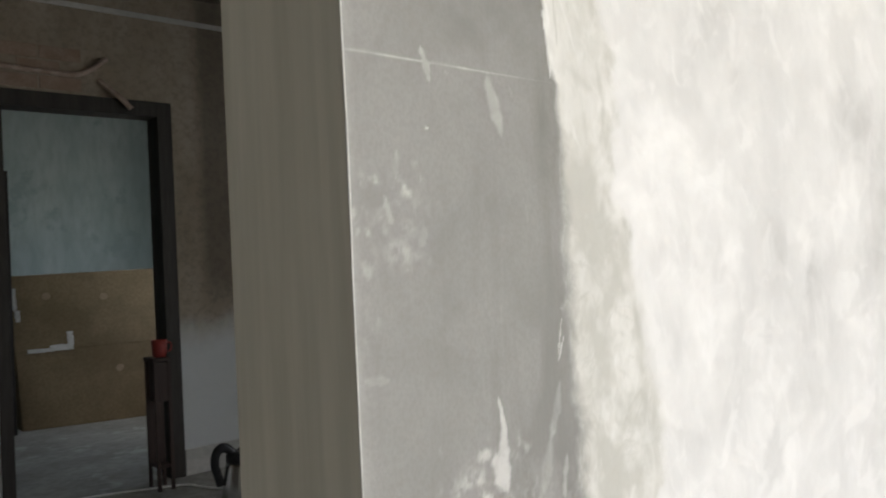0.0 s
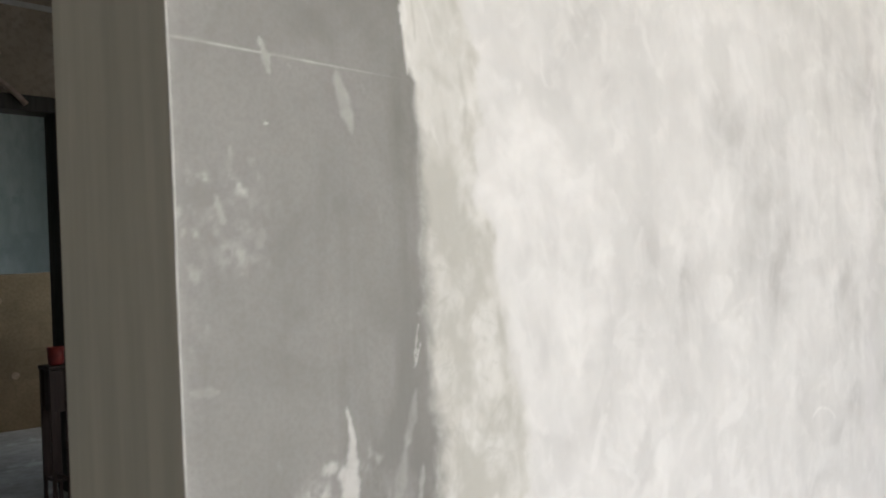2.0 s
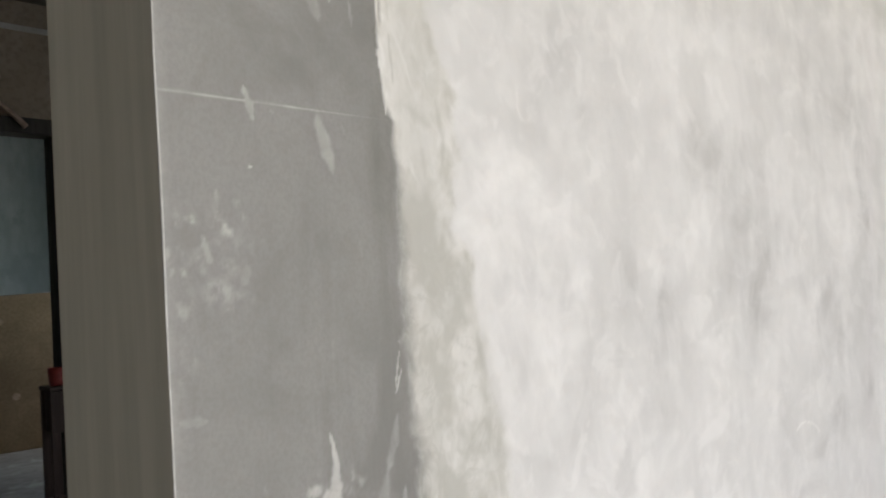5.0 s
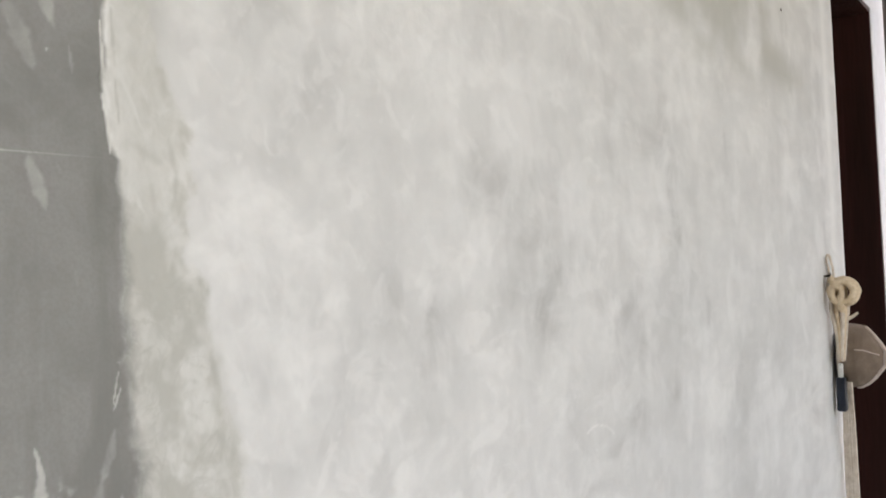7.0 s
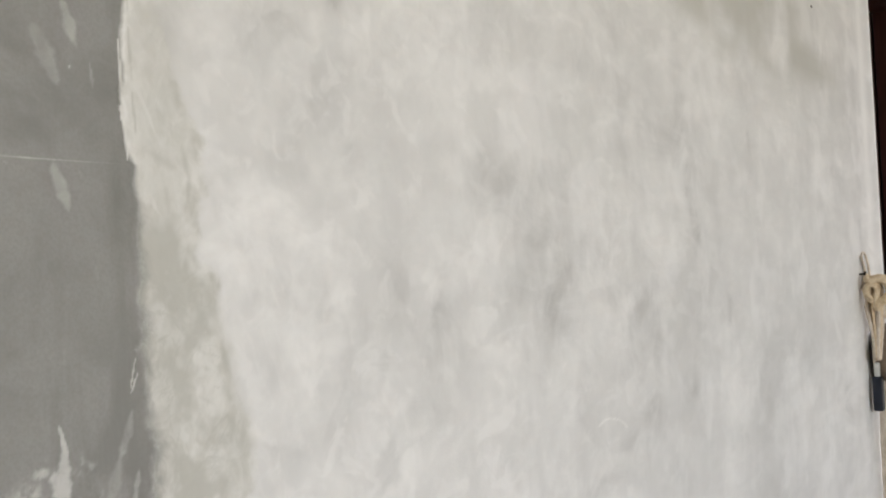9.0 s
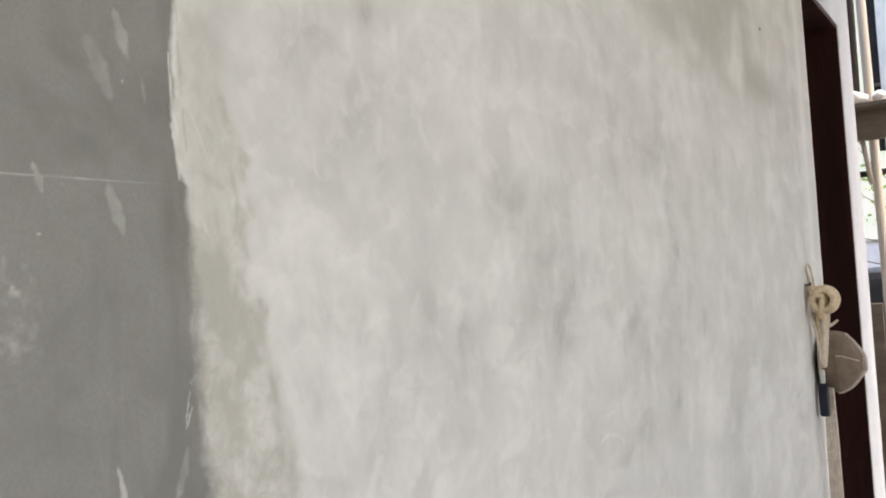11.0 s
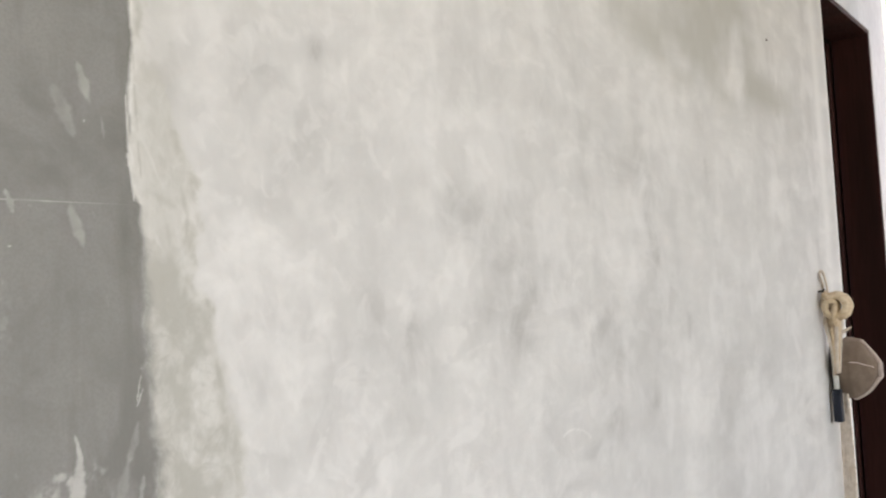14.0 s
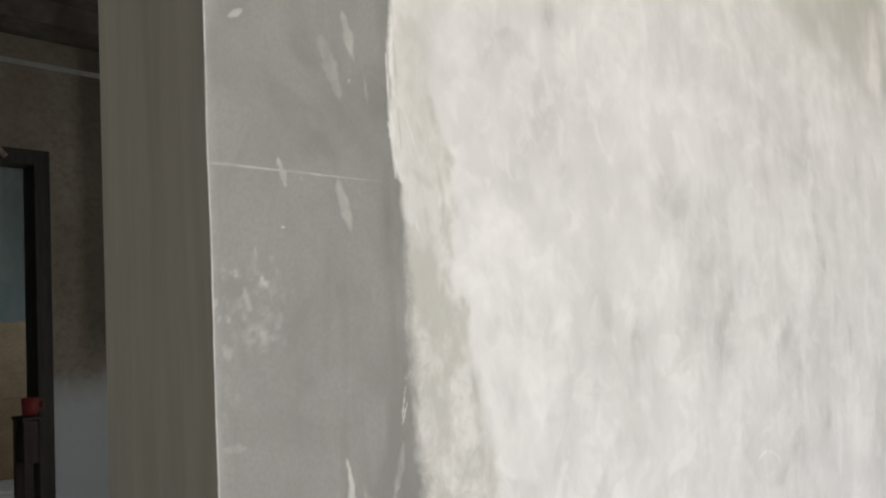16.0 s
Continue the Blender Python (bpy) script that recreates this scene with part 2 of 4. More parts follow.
M_IRON = surface("dark_iron", (0.03, 0.027, 0.025), (0.06, 0.05, 0.045), 40, 200, 0.5, 0.4, 0.0006, metal=0.7)
M_STEEL = surface("polished_steel", (0.66, 0.66, 0.65), (0.72, 0.72, 0.71), 2, 5, 0.25, 0.02, 0.0001, metal=1.0)
M_BLACK = surface("black_plastic", (0.012, 0.012, 0.013), (0.025, 0.025, 0.027), 20, 120, 0.45, 0.2, 0.0005)
M_REDPLASTIC = surface("red_plastic", (0.2, 0.022, 0.02), (0.26, 0.036, 0.03), 20, 90, 0.45, 0.2, 0.0006)
M_CONDUIT = surface("pinkish_conduit", (0.34, 0.25, 0.2), (0.44, 0.345, 0.285), 20, 90, 0.7, 0.3, 0.001)
M_BRICK = surface("old_red_brick", (0.27, 0.19, 0.145), (0.34, 0.255, 0.2), 12, 70, 0.92, 0.7, 0.003)
M_BAMBOO = surface("dry_bamboo", (0.58, 0.5, 0.38), (0.74, 0.68, 0.56), 9, 80, 0.55, 0.3, 0.001, (2, 2, 0.15))
M_OLDPOLE = surface("weathered_pole", (0.075, 0.06, 0.047), (0.13, 0.105, 0.085), 8, 70, 0.85, 0.6, 0.002, (2, 2, 0.15))
M_PLANK = surface("weathered_plank", (0.14, 0.11, 0.085), (0.21, 0.17, 0.135), 6, 70, 0.85, 0.5, 0.0015, (2, 0.2, 2))
M_BLUEWASH = surface("pale_blue_limewash", (0.74, 0.77, 0.73), (0.83, 0.85, 0.80), 3, 30, 0.85, 0.4, 0.003, (1, 1, 0.4))
M_CREAM = surface("cream_house_paint", (0.66, 0.56, 0.44), (0.74, 0.65, 0.53), 2, 30, 0.85, 0.4, 0.003)
M_OXIDE = surface("red_oxide_paint", (0.30, 0.085, 0.045), (0.38, 0.12, 0.07), 6, 60, 0.6, 0.3, 0.0015, (2, 2, 0.2))
M_GROUND = surface("dry_earth", (0.15, 0.125, 0.095), (0.23, 0.195, 0.155), 0.9, 16, 0.95, 0.8, 0.012, spot=(0.28, 0.25, 0.21))
M_BOARD = surface("brown_old_boards", (0.12, 0.1, 0.08), (0.19, 0.16, 0.13), 6, 70, 0.85, 0.5, 0.0015, (2, 0.2, 2))
M_TARP = surface("dark_tarpaulin", (0.018, 0.02, 0.023), (0.04, 0.044, 0.048), 2, 30, 0.6, 0.5, 0.004)
M_CLOTHWHITE = surface("white_rag", (0.74, 0.73, 0.69), (0.82, 0.81, 0.78), 20, 120, 0.9, 0.5, 0.002)
M_BARK = surface("grey_bark", (0.10, 0.08, 0.06), (0.18, 0.15, 0.12), 8, 60, 0.9, 0.8, 0.006, (2, 2, 0.4))
M_LEAF = surface("green_leaves", (0.09, 0.15, 0.05), (0.16, 0.24, 0.09), 3, 20, 0.55, 0.2, 0.001)
glow = M_LEAF.node_tree.nodes.new("ShaderNodeBsdfTranslucent")
glow.inputs["Color"].default_value = (0.5, 0.62, 0.25, 1)
both = M_LEAF.node_tree.nodes.new("ShaderNodeMixShader")
both.inputs[0].default_value = 0.5
M_LEAF.node_tree.links.new(M_LEAF.node_tree.nodes["Principled BSDF"].outputs[0], both.inputs[1])
M_LEAF.node_tree.links.new(glow.outputs[0], both.inputs[2])
M_LEAF.node_tree.links.new(both.outputs[0], M_LEAF.node_tree.nodes["Material Output"].inputs["Surface"])


# ---- ways to build ----
def part(name, bm, material, parent=None, label="", smooth=False):
    """Links a bmesh as one mesh object, under a thing or a part."""
    me = bpy.data.meshes.new(name)
    bm.to_mesh(me)
    bm.free()
    me.materials.append(material)
    if smooth:
        me.shade_smooth()
    ob = new(name, me)
    if parent:
        ob.parent = parent
    return tagged(ob, label)


def thing(name, label, category, group="", at=(0, 0, 0)):
    ob = new(name)
    ob.location = at
    ob.empty_display_size = 0.05
    return tagged(ob, label, category, group)


def box(x0, x1, y0, y1, z0, z1, bevel=0.0, bm=None):
    """A box from its bounds, its edges rounded by bevel."""
    bm = bm or bmesh.new()
    m = Matrix.Translation(((x0 + x1) / 2, (y0 + y1) / 2, (z0 + z1) / 2)) @ Matrix.Diagonal((x1 - x0, y1 - y0, z1 - z0, 1))
    r = bmesh.ops.create_cube(bm, size=1, matrix=m)
    if bevel:
        es = list({e for v in r["verts"] for e in v.link_edges})
        bmesh.ops.bevel(bm, geom=es, offset=bevel, segments=2, affect="EDGES", profile=0.6)
    return bm


def boxes(*bounds):
    bm = bmesh.new()
    for b in bounds:
        box(*b, bm=bm)
    return bm


def tube(points, radius, sides=10, bm=None, wobble=0.0, seed=0, closed=False):
    """A tube along points; radius is a number or a function of the share of the way."""
    bm = bm or bmesh.new()
    rnd = random.Random(seed)
    pts = [Vector(p) for p in points]
    rings, up = [], None
    for i, p in enumerate(pts):
        d = (pts[min(i + 1, len(pts) - 1)] - pts[max(i - 1, 0)]).normalized()
        up = up or d.orthogonal().normalized()
        up = (up - d * up.dot(d)).normalized()
        side = d.cross(up)
        s = i / (len(pts) - 1)
        r = (radius(s) if callable(radius) else radius) * (1 + wobble * rnd.uniform(-1, 1))
        rings.append([bm.verts.new(p + r * (math.cos(a) * up + math.sin(a) * side)) for a in (2 * math.pi * k / sides for k in range(sides))])
    for a, b in zip(rings, rings[1:]):
        for k in range(sides):
            bm.faces.new((a[k], a[(k + 1) % sides], b[(k + 1) % sides], b[k]))
    bm.faces.new(reversed(rings[0])), bm.faces.new(rings[-1])
    return bm


def spline(points, n=8):
    """A smooth line through points."""
    p = [Vector(q) for q in points]
    p = [2 * p[0] - p[1]] + p + [2 * p[-1] - p[-2]]
    out = []
    for a, b, c, d in zip(p, p[1:], p[2:], p[3:]):
        for k in range(n):
            t = k / n
            out.append(0.5 * (2 * b + (c - a) * t + (2 * a - 5 * b + 4 * c - d) * t * t + (3 * b - a - 3 * c + d) * t ** 3))
    return out + [p[-2]]


def lathe(profile, sides=24, at=(0, 0, 0), bm=None):
    """A solid of revolution about z from (radius, z) pairs."""
    bm = bm or bmesh.new()
    rings = [[bm.verts.new((at[0] + max(r, 1e-4) * math.cos(a), at[1] + max(r, 1e-4) * math.sin(a), at[2] + z)) for a in (2 * math.pi * k / sides for k in range(sides))] for r, z in profile]
    for a, b in zip(rings, rings[1:]):
        for k in range(sides):
            bm.faces.new((a[k], a[(k + 1) % sides], b[(k + 1) % sides], b[k]))
    bm.faces.new(reversed(rings[0])), bm.faces.new(rings[-1])
    return bm


def value_noise(u, v, seed):
    """Smooth noise in 0..1 over arrays of places."""
    def corner(i, j):
        h = (i.astype(np.int64) * 374761393 + j.astype(np.int64) * 668265263 + seed * 974634777) & 0xFFFFFFFF
        h = ((h ^ (h >> 13)) * 1274126177) & 0xFFFFFFFF
        return ((h ^ (h >> 16)) & 0xFFFF) / 65535.0
    i, j = np.floor(u), np.floor(v)
    f, g = u - i, v - j
    f, g = f * f * f * (f * (f * 6 - 15) + 10), g * g * g * (g * (g * 6 - 15) + 10)
    a, b, c, d = corner(i, j), corner(i + 1, j), corner(i, j + 1), corner(i + 1, j + 1)
    return (a * (1 - f) + b * f) * (1 - g) + (c * (1 - f) + d * f) * g


def fbm(u, v, seed, octaves=4):
    total, weight = 0, 0
    for k in range(octaves):
        total = total + value_noise(u * 2 ** k + 17.3 * k, v * 2 ** k - 9.1 * k, seed + k) * 0.55 ** k
        weight += 0.55 ** k
    return total / weight


# ---- the front wall, which the camera looks along ----
FACE, BACK = 0.3224, 0.4504           # its two faces (y)
CORNER, DOOR_L, DOOR_R, END = 0.2184, 2.64, 3.285, 3.57
DOOR_TOP, CEIL = 2.052, 2.9
HALL_END = 3.285


def grid_line(stops):
    """Steps from stop to stop: (end, step) after a first start."""
    out = [stops[0]]
    for end, step in stops[1:]:
        n = max(1, round((end - out[-1]) / step))
        out += list(np.linspace(out[-1], end, n + 1)[1:])
    return np.array(out)


def tongue(X, Z, x0, z0, x1, z1, wide, seed, soft=0.35):
    """A drawn-out smear from one place to another: 1 in its middle, 0 outside."""
    dx, dz = x1 - x0, z1 - z0
    ln = math.hypot(dx, dz)
    s = ((X - x0) * dx + (Z - z0) * dz) / ln ** 2
    off = ((X - x0) * dz - (Z - z0) * dx) / ln
    w = wide * np.sqrt(np.clip(4 * s * (1 - s), 0, 1)) * (0.75 + 0.5 * fbm(s * 6, s * 0 + 3, seed, 3))
    return np.clip((w - np.abs(off)) / (wide * soft), 0, 1) * (s > 0) * (s < 1)


def cloud(X, Z, x, z, rx, rz, seed, scale=120):
    """A ragged patch round one place."""
    d = np.sqrt(((X - x) / rx) ** 2 + ((Z - z) / rz) ** 2)
    return np.clip(1.25 - d, 0, 1) * np.clip((fbm(X * scale, Z * scale * 0.7, seed, 4) - 0.3) * 2.6, 0, 1) * np.clip(1.6 - 2.6 * np.abs(2 * fbm(X * 110 + seed, Z * 90, 5, 4) - 1), 0.4, 1)


def soft_patch(X, Z, x, z, rx, rz):
    return np.exp(-(((X - x) / rx) ** 2 + ((Z - z) / rz) ** 2))


def trowel_tones(xs, zs):
    """Overlapping strokes of putty, each a little lighter or greyer than what it covers, crisp along its leading edge."""
    r = random.Random(29)
    tone = np.full((len(zs), len(xs)), 0.6)
    for k in range(1500):
        near = k % 3 == 0
        x, z = (r.uniform(0.36, 0.9), r.uniform(1.0, 1.5)) if near else (r.uniform(0.5, DOOR_L), r.uniform(0.5, 2.1))
        ln, wd = (r.uniform(0.025, 0.065), r.uniform(0.014, 0.035)) if near else (r.uniform(0.1, 0.3), r.uniform(0.05, 0.12))
        turn = r.gauss(1.1, 0.8) if near else r.gauss(0.7, 0.8)
        value, cover = min(1, max(0, r.gauss(0.6, 0.3 if near else 0.24))), r.uniform(0.25, 0.6 if near else 0.75)
        reach = ln + wd
        i0, i1 = np.searchsorted(xs, (x - reach, x + reach))
        j0, j1 = np.searchsorted(zs, (z - reach, z + reach))
        if i1 - i0 < 2 or j1 - j0 < 2:
            continue
        X, Z = np.meshgrid(xs[i0:i1] - x, zs[j0:j1] - z)
        bend = 0.5 * wd * (fbm((X + x) * 40 + k, (Z + z) * 40, 7, 3) - 0.5) * 2
        u = X * math.cos(turn) + Z * math.sin(turn) + bend
        v = -X * math.sin(turn) + Z * math.cos(turn) + bend + 1.2 * u * u / ln * r.uniform(-0.5, 0.5)
        a = np.clip((1 - np.abs(u) / ln) * 2.5, 0, 1) * np.clip((v + wd) / (0.5 * wd), 0, 1) * np.clip((wd - v) / ((0.22 if near else 0.45) * wd), 0, 1) * cover
        tone[j0:j1, i0:i1] = tone[j0:j1, i0:i1] * (1 - a) + value * a
    return tone


def plaster_face(parent):
    """The wall's face: grey base at the corner, a ragged-edged coat of putty over the rest, a few millimetres of relief."""
    xs = grid_line([CORNER, (0.23, 0.0012), (0.5, 0.00135), (0.8, 0.003), (1.01, 0.006), (1.12, 0.003), (1.5, 0.007), (DOOR_L, 0.012)])
    zs = grid_line([0.0, (0.9, 0.02), (0.96, 0.006), (1.02, 0.0025), (1.47, 0.00135), (1.6, 0.006), (CEIL, 0.03)])
    X, Z = np.meshgrid(xs, zs)
    line_z = (1.0, 1.05, 1.077, 1.098, 1.115, 1.139, 1.163, 1.183, 1.197, 1.23, 1.247, 1.271, 1.284, 1.299, 1.303, 1.31, 1.355, 1.387, 1.416, 1.437, 1.5)
    line_x = (0.386, 0.3847, 0.385, 0.3833, 0.38, 0.3796, 0.3786, 0.3804, 0.3764, 0.3785, 0.3766, 0.379, 0.3741, 0.376, 0.3725, 0.3705, 0.3673, 0.3672, 0.3695, 0.373, 0.371)
    edge = np.interp(zs, line_z, line_x)[:, None]
    edge = edge + 0.0055 * (fbm(Z * 60, X * 20, 3, 4) - 0.5) + 0.009 * (fbm(Z * 55, X * 70, 6, 4) - 0.5) * np.clip((1.29 - Z) / 0.04, 0, 1)
    coat = (X - edge) * 1000 * np.interp(zs, (1.0, 1.11, 1.17, 1.24, 1.27, 1.31), (0.24, 0.27, 0.32, 0.24, 0.36, 1.0))[:, None]
    # loose flakes of the coat, drawn down beyond its edge
    for k, f in enumerate([(0.3665, 1.385, 0.3705, 1.302, 0.0022), (0.3655, 1.345, 0.369, 1.325, 0.0018), (0.366, 1.395, 0.3672, 1.352, 0.0012),
                           (0.3705, 1.156, 0.3655, 1.132, 0.0012)]):
        t = tongue(X, Z, *f, 40 + k)
        coat = np.where(t > 0, np.maximum(coat, t * 3.4 - 1.4), coat)
    edge2 = np.interp(zs, (1.03, 1.068, 1.099, 1.119, 1.138, 1.161, 1.206, 1.233, 1.26, 1.287, 1.327, 1.36, 1.434),
                      (0.464, 0.4666, 0.4638, 0.455, 0.4544, 0.447, 0.4385, 0.414, 0.425, 0.434, 0.432, 0.408, 0.388))[:, None] + 0.026 * (fbm(Z * 22, X * 30, 11, 4) - 0.5) + 0.014 * (fbm(Z * 75, X * 80, 13, 4) - 0.5)
    fresh = (X - edge2) * 1000
    smear = np.zeros_like(X)
    dabs = [(0.2675, 1.3088, 0.2735, 1.2885, 0.0021, 0.62), (0.2836, 1.2963, 0.2871, 1.2953, 0.0012, 0.4), (0.3155, 1.2995, 0.3266, 1.2615, 0.0033, 0.5),
            (0.2687, 1.2654, 0.2717, 1.2637, 0.0008, 0.9), (0.2483, 1.2531, 0.2463, 1.2371, 0.0014, 0.38), (0.2395, 1.2295, 0.2437, 1.2125, 0.0016, 0.55),
            (0.2665, 1.2125, 0.2613, 1.201, 0.0026, 0.42), (0.2211, 1.1371, 0.2395, 1.1356, 0.0018, 0.42), (0.3331, 1.2951, 0.3359, 1.286, 0.001, 0.3),
            (0.3435, 1.2261, 0.3445, 1.2133, 0.0014, 0.25), (0.326, 1.416, 0.335, 1.38, 0.0028, 0.55), (0.305, 1.395, 0.3225, 1.351, 0.0042, 0.42),
            (0.3445, 1.374, 0.346, 1.352, 0.001, 0.4), (0.2335, 1.388, 0.246, 1.396, 0.0013, 0.6), (0.3305, 1.3677, 0.3309, 1.3657, 0.0007, 1.0)]
    drips = [(0.3142, 1.117, 0.3192, 1.085, 0.0019, 1.0), (0.3155, 1.1, 0.3185, 1.06, 0.0042, 1.0), (0.31, 1.086, 0.316, 1.062, 0.0056, 0.95),
             (0.3683, 1.1198, 0.3562, 1.0814, 0.0036, 0.45), (0.3575, 1.0863, 0.3467, 1.05, 0.0046, 0.4), (0.3723, 1.1456, 0.367, 1.129, 0.0009, 0.95),
             (0.3715, 1.1633, 0.3717, 1.1599, 0.0007, 0.6), (0.37, 1.075, 0.366, 1.045, 0.0024, 0.55)]
    bent = X + 0.003 * (fbm(X * 90, Z * 130, 63, 3) - 0.5)
    for k, (x0, z0, x1, z1, w, a) in enumerate(dabs):
        smear = np.maximum(smear, a * tongue(bent, Z, x0, z0, x1, z1, 2.1 * w, 70 + k, 0.5))
    for k, (x0, z0, x1, z1, w, a) in enumerate(drips):
        smear = np.maximum(smear, a * tongue(bent, Z, x0, z0, x1, z1, 1.45 * w, 84 + k, 0.55))
    # soft rubbed clouds of putty dust
    for k, (x, z, rx, rz, a) in enumerate([
            (0.255, 1.237, 0.008, 0.01, 0.85), (0.262, 1.241, 0.004, 0.006, 0.5), (0.24, 1.205, 0.028, 0.045, 0.22), (0.249, 1.217, 0.02, 0.012, 0.4), (0.225, 1.217, 0.01, 0.024, 0.46), (0.224, 1.235, 0.004, 0.003, 0.6),
            (0.233, 1.236, 0.004, 0.003, 0.55), (0.242, 1.235, 0.0026, 0.006, 0.6), (0.256, 1.192, 0.01, 0.008, 0.45), (0.247, 1.199, 0.012, 0.008, 0.4),
            (0.227, 1.182, 0.006, 0.034, 0.4), (0.266, 1.225, 0.02, 0.005, 0.3), (0.315, 1.076, 0.008, 0.01, 1.0), (0.301, 1.085, 0.005, 0.01, 0.6),
            (0.29, 1.072, 0.013, 0.009, 0.62), (0.272, 1.095, 0.003, 0.006, 0.5), (0.33, 1.082, 0.007, 0.01, 0.55), (0.346, 1.05, 0.016, 0.02, 0.4),
            (0.294, 1.055, 0.03, 0.018, 0.8), (0.319, 1.177, 0.022, 0.04, 0.14), (0.3, 1.0, 0.08, 0.06, 0.5)]):
        smear = np.maximum(smear, min(1, 1.35 * a) * cloud(X, Z, x, z, 1.5 * rx, 1.5 * rz, 90 + k, 150))
    # the scribed line across the grey, and the paler rim along the corner
    dist = np.abs(Z - (1.3003 - 0.003 * (X - CORNER) + 0.0006 * (fbm(X * 60, X * 0, 23, 2) - 0.5)))
    smear = np.maximum(smear, np.clip(1.3 - dist / 0.0009, 0, 1) * np.clip((0.40 - X) / 0.1, 0.0, 1) * 0.72 * (X < 0.374))
    smear = np.maximum(smear, 0.40 * np.clip(1 - (X - CORNER) / (0.006 + 0.012 * fbm(Z * 30, X * 0, 21, 3)), 0, 1))
    smear = 0.82 * smear * (coat < 0.5)
    # painted shade beside the coat's edge, broken up by noise
    shade_smudge = 0.38 * np.clip(1 + (X - edge) * 1000 / 26, 0, 1) ** 1.3 * np.clip(fbm(X * 60, Z * 40, 77, 4) * 2.6 - 0.8, 0, 1)
    damp = 0.0 * X
    close = [(0.58, 1.473, 0.008, 0.01, 0.6), (0.496, 1.44, 0.016, 0.012, 0.2), (0.629, 1.409, 0.035, 0.023, 0.28), (0.525, 1.362, 0.017, 0.015, 0.25),
             (0.597, 1.317, 0.01, 0.019, 0.3), (0.707, 1.382, 0.012, 0.012, 0.25), (0.766, 1.495, 0.052, 0.026, 0.2), (0.798, 1.456, 0.037, 0.013, 0.28),
             (0.762, 1.328, 0.058, 0.016, 0.2), (0.463, 1.401, 0.024, 0.019, 0.15), (0.482, 1.203, 0.016, 0.018, 0.25), (0.542, 1.193, 0.022, 0.02, 0.22),
             (0.485, 1.142, 0.011, 0.016, 0.25), (0.578, 1.165, 0.031, 0.013, 0.2), (0.648, 1.185, 0.02, 0.039, 0.22), (0.702, 1.14, 0.028, 0.07, 0.32)]
    further = [(0.901, 1.227, 0.07, 0.055, 0.36), (0.95, 1.2, 0.04, 0.07, 0.2), (0.929, 1.15, 0.031, 0.036, 0.28), (1.208, 1.116, 0.064, 0.052, 0.45), (1.18, 1.006, 0.018, 0.03, 0.55),
               (1.33, 0.981, 0.032, 0.028, 0.4), (1.333, 1.404, 0.024, 0.059, 0.5), (1.216, 1.403, 0.07, 0.055, 0.25), (0.807, 1.298, 0.044, 0.017, 0.2),
               (1.359, 1.298, 0.017, 0.049, 0.35), (1.139, 0.946, 0.041, 0.024, 0.25), (1.017, 1.479, 0.107, 0.024, 0.15), (1.057, 0.94, 0.111, 0.046, 0.2)]
    distant = [(1.633, 1.454, 0.026, 0.071, 0.36), (1.63, 1.305, 0.03, 0.069, 0.22), (1.681, 0.841, 0.035, 0.121, 0.25), (1.371, 1.219, 0.017, 0.039, 0.29),
               (1.502, 1.1, 0.016, 0.073, 0.32), (1.649, 1.156, 0.034, 0.068, 0.25), (1.533, 0.979, 0.017, 0.083, 0.25), (2.219, 1.379, 0.064, 0.091, 0.22),
               (1.948, 0.995, 0.127, 0.064, 0.18), (2.42, 1.3, 0.02, 1.2, 0.22)]
    for x, z, rx, rz, a in [(x, z, 1.5 * rx, 1.5 * rz, a) for x, z, rx, rz, a in close + further] + distant:
        damp = damp + 1.15 * a * soft_patch(X + 0.3 * rx * (fbm(X * 20, Z * 14, 33, 3) - 0.5), Z, x, z, rx, rz) * (0.45 + 1.1 * fbm(X * 14, Z * 12, 31, 4))
    damp = damp + 0.9 * np.clip(fbm(X * 9, Z * 2.6, 37, 4) - 0.53, 0, 1) * np.clip(X - 0.6, 0, 1) * np.clip((1.62 - Z) * 4, 0, 1)
    damp = damp + 0.6 * np.clip(fbm(X * 3.5, Z * 4.5, 35, 5) - 0.52, 0, 1) * np.clip((X - 0.5) * 2, 0, 1)
    damp = np.clip(damp, 0, 0.8)
    soaked = [(1.76, 1.72, 0.17, 0.13, 1.0), (2.03, 1.64, 0.22, 0.04, 0.9), (1.512, 1.638, 0.15, 0.08, 0.6), (1.204, 1.555, 0.06, 0.045, 0.4), (1.75, 1.86, 0.3, 0.12, 0.8), (1.343, 1.672, 0.18, 0.05, 0.5)]
    stain = np.clip(sum(a * soft_patch(X, Z, x, z, rx, rz) for x, z, rx, rz, a in soaked) * np.clip(3.4 * fbm(X * 6, Z * 11, 51, 4) - 1.0, 0.08, 1) + 0.35 * soft_patch(X, Z, 0.4, 1.3, 0.02, 0.5), 0, 0.8)
    # the bruised border of the cream patch, its feathered brush marks, and the olive wash at its waist
    r = random.Random(5)
    border = (X - np.interp(zs, (1.03, 1.075, 1.1, 1.12, 1.14, 1.165, 1.206, 1.235), (0.45, 0.463, 0.463, 0.455, 0.449, 0.443, 0.43, 0.402))[:, None]) * 1000 + 17 * (fbm(X * 34, Z * 34, 111, 3) - 0.5)
    bruise = 0.8 * np.exp(-(border / 10.0) ** 2) * np.clip((1.262 - Z) / 0.02, 0, 1) * np.clip(2.4 * fbm(X * 30, Z * 18, 113, 3) - 0.5, 0.42, 1)
